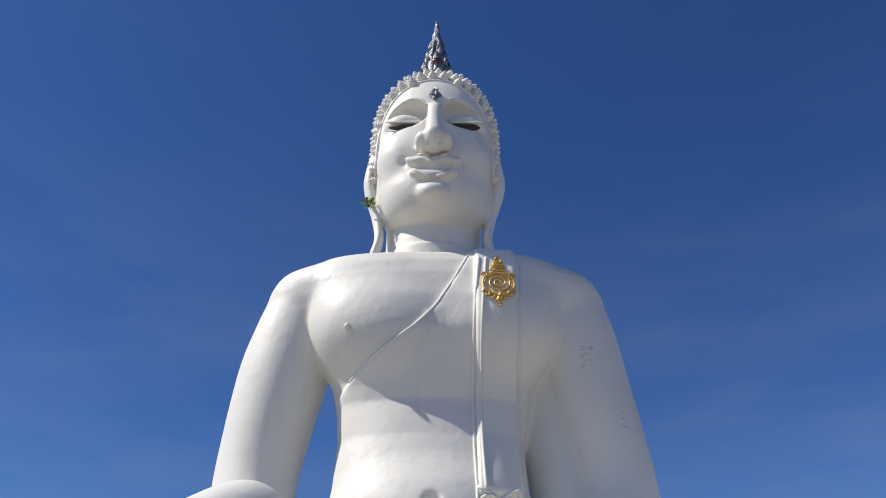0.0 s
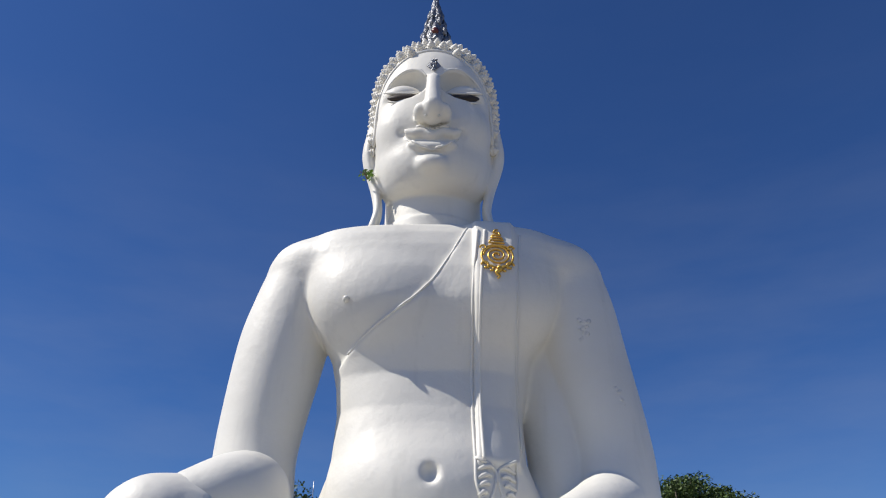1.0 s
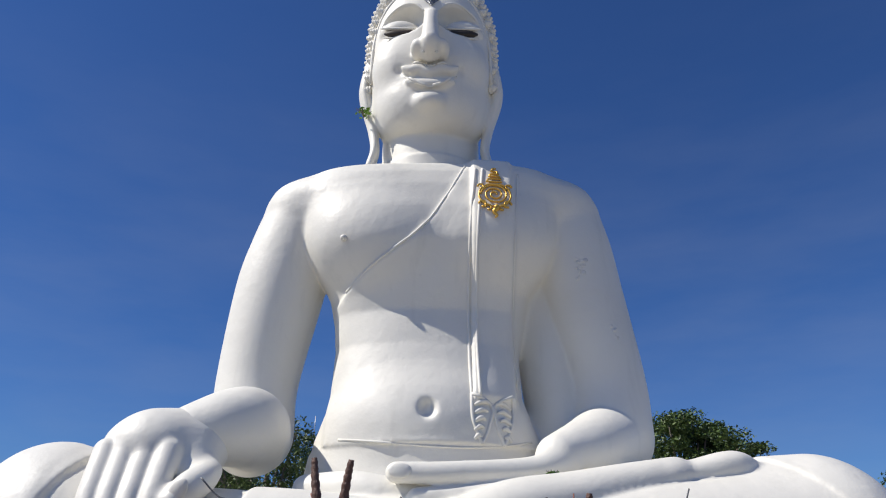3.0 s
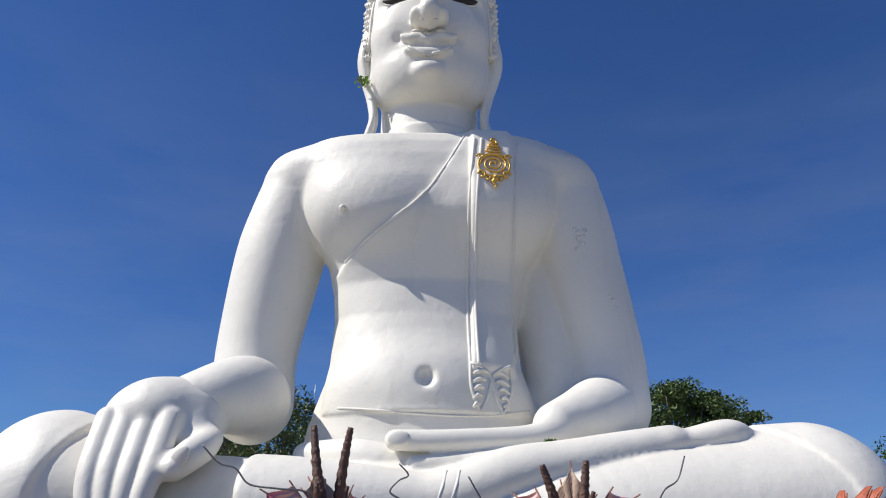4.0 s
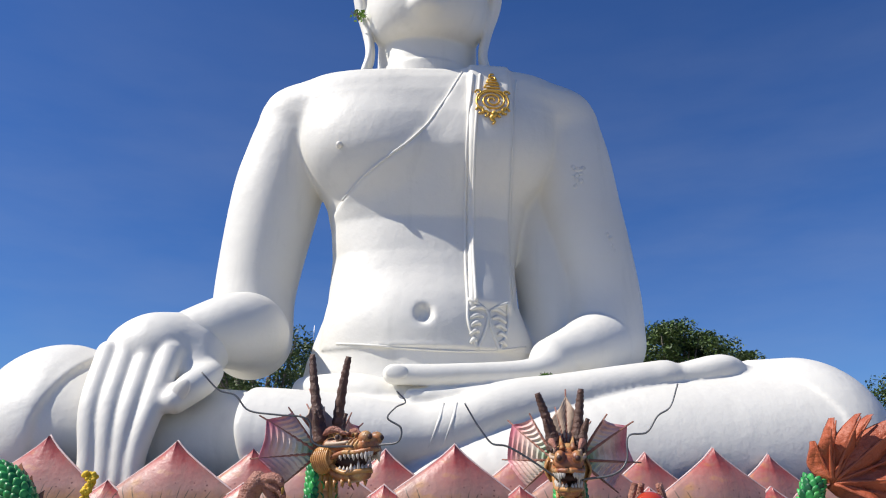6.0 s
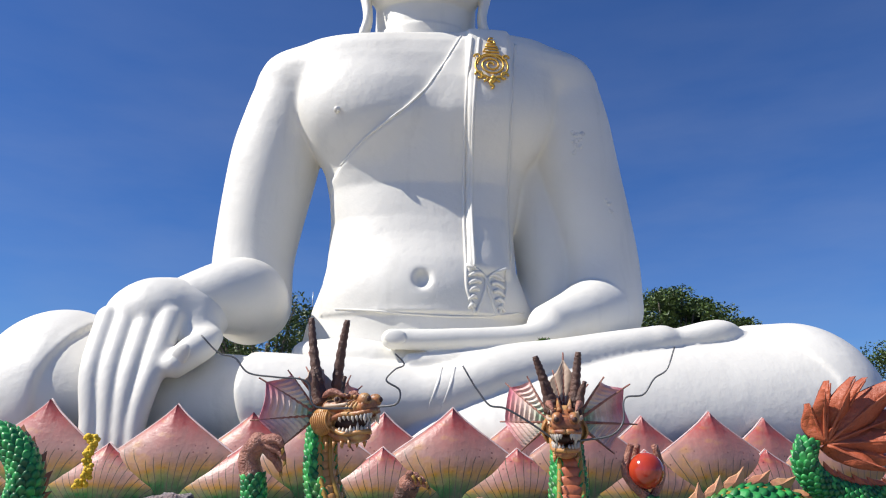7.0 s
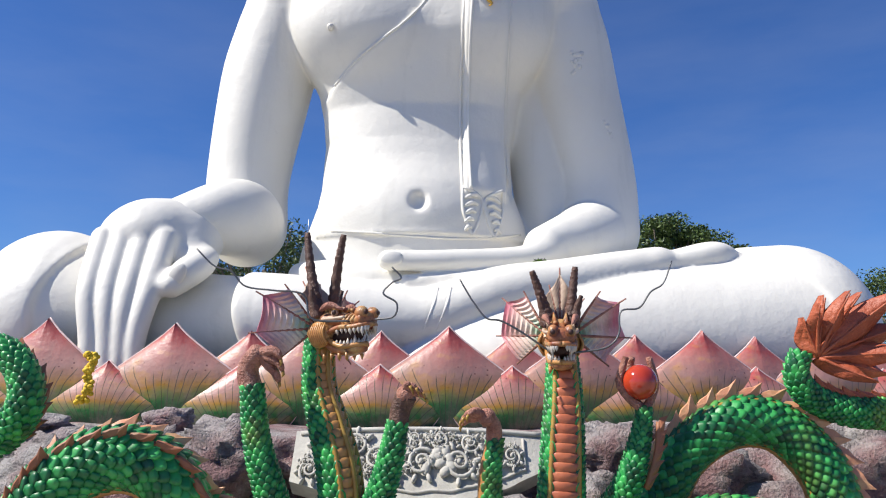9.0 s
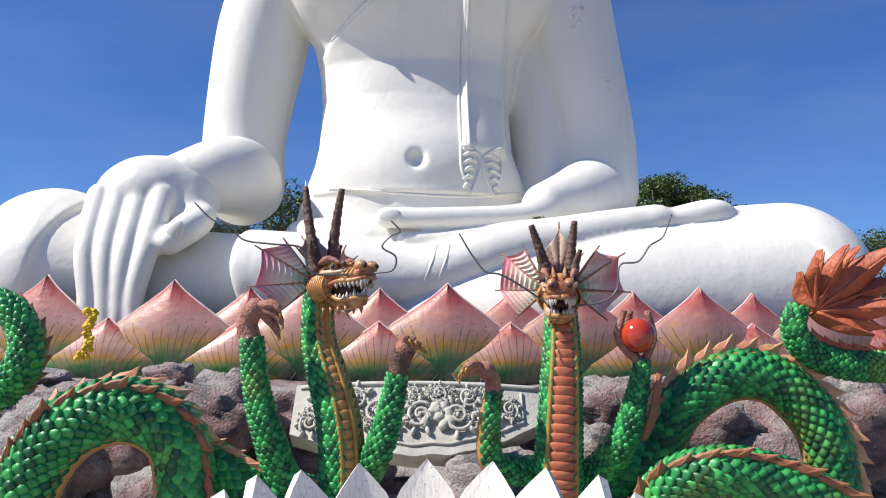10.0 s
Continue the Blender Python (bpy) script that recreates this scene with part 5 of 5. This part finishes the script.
        tube(q, spline([(-0.04, s * 0.10, 0.08), (-0.05, s * 0.13, 0.20), (-0.03, s * 0.17, 0.32)], 10), np.linspace(0.058, 0.016, 10) * (1 + 0.12 * np.sin(np.arange(10) * 2.2)), HORN, 9)
        place("short_horn", q, skull, "short dark brown horn")
        f = Heap()
        root = (-0.06, s * 0.09, 0.0)
        fan(f, root, (-0.42, s * 0.90, 0.05), (0.0, 0.0, 1), [-0.72, -0.12, 0.52, 0.95], 0.46, lens=(0.80, 1.0, 1.02, 0.80), ripple=0.009)
        place("frill", f, skull, "pleated pink, cream and green ear frill", root, True)
    c = Heap()
    fan(c, (-0.10, 0, 0.06), (-0.25, 0, 0.97), (0, 1, 0), [-0.62, -0.22, 0.02, 0.30, 0.70], 0.45, CREAM, CLAW, 0.006, (0.62, 0.72, 1.0, 0.72, 0.62))
    place("crest", c, skull, "pointed cream crest")
    inv = m.inverted()
    for s, tip in zip((-1, 1), horn_tips):
        e, b = inv @ Vector(tip), Vector((-0.04, s * 0.075, 0.10))
        line = spline([b, b.lerp(e, 0.35) + Vector((-0.02, 0, 0)), b.lerp(e, 0.75) + Vector((-0.015, 0, 0)), e], 34)
        q = Heap()
        tube(q, line, np.linspace(0.052, 0.024, 34) * (1 + 0.10 * np.sin(np.arange(34) * 1.9)), HORN, 10)
        place("horn", q, skull, "long ringed dark brown horn")


def build_dragon_left():
    fig = Figure((-0.8, 6.1, 0), "painted green cement dragon sculpture with open mouth turned aside")
    fig.limb("neck", [(-0.61, 6.10, 0.0), (-0.59, 6.05, 0.50), (-0.63, 6.05, 0.86), (-0.72, 6.10, 1.16), (-0.81, 6.15, 1.46), (-0.83, 6.2, 1.85)], [0.17, 0.155, 0.15, 0.135, 0.115, 0.10], None, 40, 0.09, belly=(0.72, -0.69, 0), ridge=True)
    arm, _, _ = fig.limb("arm", [(-0.70, 6.15, 0.25), (-0.98, 6.00, 0.38), (-1.12, 5.90, 0.75), (-1.22, 5.90, 1.08), (-1.27, 5.90, 1.43)], [0.13, 0.115, 0.10, 0.085, 0.075], (-1, -0.3, 0.3), 30, 0.085)
    fig.claw(arm, [(-1.27, 5.9, 1.41), (-1.31, 5.9, 1.58), (-1.22, 5.85, 1.71)], 0.085, 0.075, CLAW, (-1.24, 5.85, 1.69), (1.0, -0.3, -0.25), (0.2, -0.5, 0.9), (0.2, 0, -0.9), 0.19, 3)
    arm, _, _ = fig.limb("arm", [(-0.5, 6.15, 0.3), (-0.33, 5.95, 0.60), (-0.23, 5.90, 0.92), (-0.18, 5.90, 1.20)], [0.11, 0.10, 0.085, 0.065], (-0.5, -1, 0), 24, 0.085, reach=2.0)
    fig.claw(arm, [(-0.18, 5.9, 1.16), (-0.16, 5.9, 1.3), (-0.12, 5.88, 1.40)], 0.075, 0.085, HORN, (-0.13, 5.86, 1.40), (0.5, -0.4, 0.5), (0.7, 0.3, -0.6), (0.5, 0, -0.8), 0.12)
    head(fig, Matrix.Translation((-0.74, 6.12, 1.90)) @ Matrix.Rotation(radians(-38), 4, "Z") @ Matrix.Rotation(radians(-3), 4, "Y"), ((-0.95, 6.15, 2.67), (-0.65, 6.10, 2.65)))
    fig.whisker([(-0.36, 5.80, 1.95), (-0.22, 5.75, 1.97), (-0.20, 5.75, 2.07), (-0.30, 5.75, 2.14), (-0.24, 5.75, 2.22), (-0.17, 5.75, 2.26), (-0.24, 5.75, 2.34)])
    fig.whisker([(-0.55, 5.85, 1.94), (-0.83, 5.80, 1.95), (-0.90, 5.80, 2.13), (-1.13, 5.80, 2.16), (-1.34, 5.80, 2.19), (-1.45, 5.80, 2.30), (-1.58, 5.80, 2.34), (-1.72, 5.80, 2.47)])
    # the arched body with two rows of fins, and the curled tail
    coil, line, rad = fig.limb("body_coil", [(-2.78, 5.60, -0.1), (-2.70, 5.60, 0.45), (-2.46, 5.60, 0.82), (-2.13, 5.65, 0.95), (-1.85, 5.70, 0.87), (-1.69, 5.75, 0.62), (-1.65, 5.80, 0.0)], [0.21, 0.21, 0.21, 0.205, 0.195, 0.185, 0.18], (-0.6, -0.8, 0), 56, 0.105)
    fig.fins(coil, line, rad, (-0.75, -0.75, 0), 0.10, 0.13, FIN)
    fig.fins(coil, line, rad, (-1.0, 0.35, 0), 0.11, 0.13, PALE)
    fig.cords(coil, line, rad, ((1.0, -0.45, 0), TRIM, 0.024), ((1.0, -0.1, 0), BELLY, 0.045))
    coil, line, rad = fig.limb("body_coil", [(-1.8, 6.0, 0.55), (-1.49, 6.00, 0.47), (-1.23, 6.00, 0.32), (-0.85, 6.10, 0.20), (-0.6, 6.15, 0.15)], [0.2, 0.17, 0.17, 0.18, 0.2], (0, -0.2, 1), 26, 0.1)
    fig.fins(coil, line, rad, (0, -0.3, 1), 0.09, 0.13, PALE)
    tail, line, rad = fig.limb("tail", [(-4.2, 6.2, -0.1), (-3.8, 6.05, 0.75), (-3.36, 5.90, 1.02), (-3.12, 5.90, 1.06), (-2.93, 5.85, 1.25), (-2.93, 5.85, 1.48), (-3.09, 5.85, 1.68), (-3.37, 5.90, 1.72), (-3.6, 5.95, 1.55)], [0.17, 0.15, 0.135, 0.125, 0.115, 0.105, 0.095, 0.08, 0.05], (0.3, -0.3, -1), 60, 0.09)
    fig.fins(tail, line, rad, (0.2, 0.6, -1), 0.07, 0.11, FIN)


def build_dragon_right():
    fig = Figure((1.05, 6.1, 0), "painted green cement dragon sculpture facing ahead, orange fan tail")
    fig.limb("neck", [(1.04, 6.10, 0.0), (1.05, 6.05, 0.60), (1.07, 6.05, 1.05), (1.09, 6.10, 1.39), (1.10, 6.2, 1.80)], [0.19, 0.165, 0.15, 0.13, 0.10], None, 40, 0.085, belly=(0, -1, 0), plate=ORANGE)
    arm, _, _ = fig.limb("arm", [(1.0, 6.25, 0.45), (0.72, 6.10, 0.47), (0.53, 6.00, 0.55), (0.50, 5.95, 0.80), (0.54, 5.95, 1.08)], [0.11, 0.105, 0.095, 0.08, 0.06], (0.5, -0.3, 1), 30, 0.08, reach=2.1)
    fig.claw(arm, [(0.54, 5.95, 1.05), (0.53, 5.90, 1.18), (0.48, 5.87, 1.25)], 0.062, 0.055, CLAW, (0.48, 5.87, 1.24), (-0.9, -0.2, 0.25), (0.1, -0.8, 0.5), (-0.4, 0, -0.8), 0.15)
    arm, _, _ = fig.limb("arm", [(1.2, 6.25, 0.3), (1.45, 6.10, 0.56), (1.56, 6.00, 0.80), (1.65, 6.00, 1.10), (1.69, 6.02, 1.30)], [0.12, 0.11, 0.09, 0.065, 0.045], (-1, -0.3, 0.3), 30, 0.085)
    fig.fins(arm, spline([(1.62, 5.98, 0.75), (1.70, 5.96, 1.0), (1.73, 5.98, 1.22)], 10), np.full(10, 0.06), (1, -0.3, 0), 0.06, 0.1, FIN)
    # toes round the ball
    toes = Heap()
    for a in (0.5, 1.9, 3.1):
        d = np.array((math.cos(a), math.sin(a), 0))
        tube(toes, spline([(1.69, 6.02, 1.30), np.array((1.67, 6.0, 1.38)) + d * 0.09, np.array((1.66, 6.0, 1.50)) + d * 0.16, np.array((1.66, 6.0, 1.63)) + d * 0.125, np.array((1.66, 6.0, 1.70)) + d * 0.10], 12), np.linspace(0.035, 0.026, 12), CLAW, 8)
    fig.part("claw", toes, arm, "brown clawed foot gripping a ball")
    head(fig, Matrix.Translation((1.08, 6.15, 1.86)) @ Matrix.Rotation(radians(-98), 4, "Z") @ Matrix.Rotation(radians(10), 4, "Y"), ((0.86, 6.15, 2.38), (1.21, 6.15, 2.42)))
    fig.whisker([(0.95, 5.85, 1.73), (0.73, 5.80, 1.87), (0.58, 5.80, 1.95), (0.47, 5.80, 1.97), (0.38, 5.80, 2.08), (0.34, 5.80, 2.14), (0.27, 5.80, 2.26)])
    fig.whisker([(1.13, 5.85, 1.72), (1.36, 5.80, 1.76), (1.46, 5.80, 1.86), (1.48, 5.80, 2.03), (1.62, 5.80, 2.06), (1.71, 5.80, 2.18), (1.81, 5.80, 2.25), (1.88, 5.80, 2.42)])
    # high arch, low arch in front, tail with its fan
    coil, line, rad = fig.limb("body_coil", [(1.2, 6.4, 0.15), (1.83, 6.50, 0.50), (2.12, 6.50, 0.94), (2.50, 6.50, 1.19), (2.88, 6.50, 1.18), (3.17, 6.45, 0.93), (3.30, 6.40, 0.59), (3.35, 6.40, -0.1)], [0.14, 0.17, 0.18, 0.185, 0.18, 0.18, 0.175, 0.17], (-0.7, -0.15, 0.7), 64, 0.105)
    fig.fins(coil, line, rad, (-0.5, -0.12, 1.0), 0.13, 0.14, PALE)
    fig.cords(coil, line, rad, ((-0.5, -0.55, 1.0), TRIM, 0.02), ((0.5, -0.4, -1.0), TRIM, 0.024), ((0.5, -0.05, -1.0), BELLY, 0.045))
    coil, line, rad = fig.limb("body_coil", [(1.62, 5.95, -0.1), (1.74, 5.75, 0.38), (2.01, 5.60, 0.56), (2.35, 5.55, 0.55), (2.68, 5.50, 0.44), (3.05, 5.50, 0.2), (3.2, 5.6, -0.1)], [0.14, 0.15, 0.155, 0.155, 0.15, 0.145, 0.14], (-1, -0.4, 0.3), 50, 0.1)
    fig.fins(coil, line, rad, (-1.0, -0.25, 0.2), 0.10, 0.14, FIN)
    tail, line, rad = fig.limb("tail", [(5.2, 6.9, -0.1), (4.9, 6.8, 0.9), (4.37, 6.60, 1.24), (3.87, 6.50, 1.28), (3.45, 6.40, 1.30), (3.14, 6.35, 1.41), (3.01, 6.30, 1.58), (3.06, 6.30, 1.76)], [0.18, 0.16, 0.14, 0.125, 0.11, 0.10, 0.085, 0.07], (0.6, 0, 0.8), 64, 0.085)
    fig.fins(tail, line[:44], rad[:44], (0.6, 0.0, 0.9), 0.08, 0.15, TAIL)
    root = np.array((3.16, 6.30, 1.72))
    spec = ((112, 0.34, 0.10), (98, 0.42, 0.10), (84, 0.50, 0.11), (70, 0.55, 0.11), (57, 0.62, 0.12), (42, 0.80, 0.15), (22, 0.72, 0.15), (4, 0.66, 0.13), (-14, 0.56, 0.12), (-28, 0.42, 0.09))
    for k, (deg, L, w) in enumerate(spec):
        a = radians(deg)
        d, e, nrm = np.array((math.cos(a), -0.18, math.sin(a))), np.array((-math.sin(a), 0.0, math.cos(a))), np.array((0, -1.0, 0))
        v, f, nl, nw = [], [], 10, 6
        for lift in (0.0, -0.022):
            for i in range(nl + 1):
                u = i / nl
                half = 0.55 * w * (0.35 + 1.1 * math.sin(math.pi * min(0.98, u * 0.85 + 0.08))) * (1 - u ** 5) + 0.004
                for j in range(nw + 1):
                    q = -1 + 2 * j / nw
                    v.append(root + d * L * u + e * half * q + nrm * (lift + (0.05 if k % 2 else -0.04) * u + 0.07 * (1 - abs(q)) + 0.09 * u * u * (1 if k % 2 else 0.5) + 0.02 * math.sin(u * 9 + k)))
        off = (nl + 1) * (nw + 1)
        for i in range(nl):
            for j in range(nw):
                p = i * (nw + 1) + j
                f += [(p, p + nw + 1, p + nw + 2, p + 1), (p + off, p + off + 1, p + off + nw + 2, p + off + nw + 1)]
            p = i * (nw + 1)
            f += [(p, p + off, p + off + nw + 1, p + nw + 1), (p + nw, p + 2 * nw + 1, p + 2 * nw + 1 + off, p + nw + off)]
        h = Heap()
        h.add(v, f, TAIL)
        tube(h, [root + d * L * u + nrm * ((0.05 if k % 2 else -0.04) * u + 0.075 + 0.09 * u * u * (1 if k % 2 else 0.5)) for u in np.linspace(0.02, 0.95, 8)], np.linspace(0.018, 0.006, 8), TAIL, 6)
        fig.part("fan_blade", h, tail, "rust-orange leaf-shaped fan blade")


def ball_look():
    n = Nodes("red_resin", 0.12)
    n.put(n.bsdf.inputs["Coat Weight"], 0.6)
    c = n.mix(n.span(n.noise(5.0), 0.35, 0.7), (0.50, 0.055, 0.02), (0.34, 0.03, 0.015))
    return n.done(c)


build_dragon_left()
build_dragon_right()
hb = Heap()
blob(hb, (0, 0, 0), (0.135, 0.135, 0.135), 0, 32, 20)
orb = part_mesh("ball", hb.mesh("ball"), ball_look())
orb.location = (1.66, 6.0, 1.51)
tagged(orb, "glossy translucent red ball held in a dragon's claw", "ball")
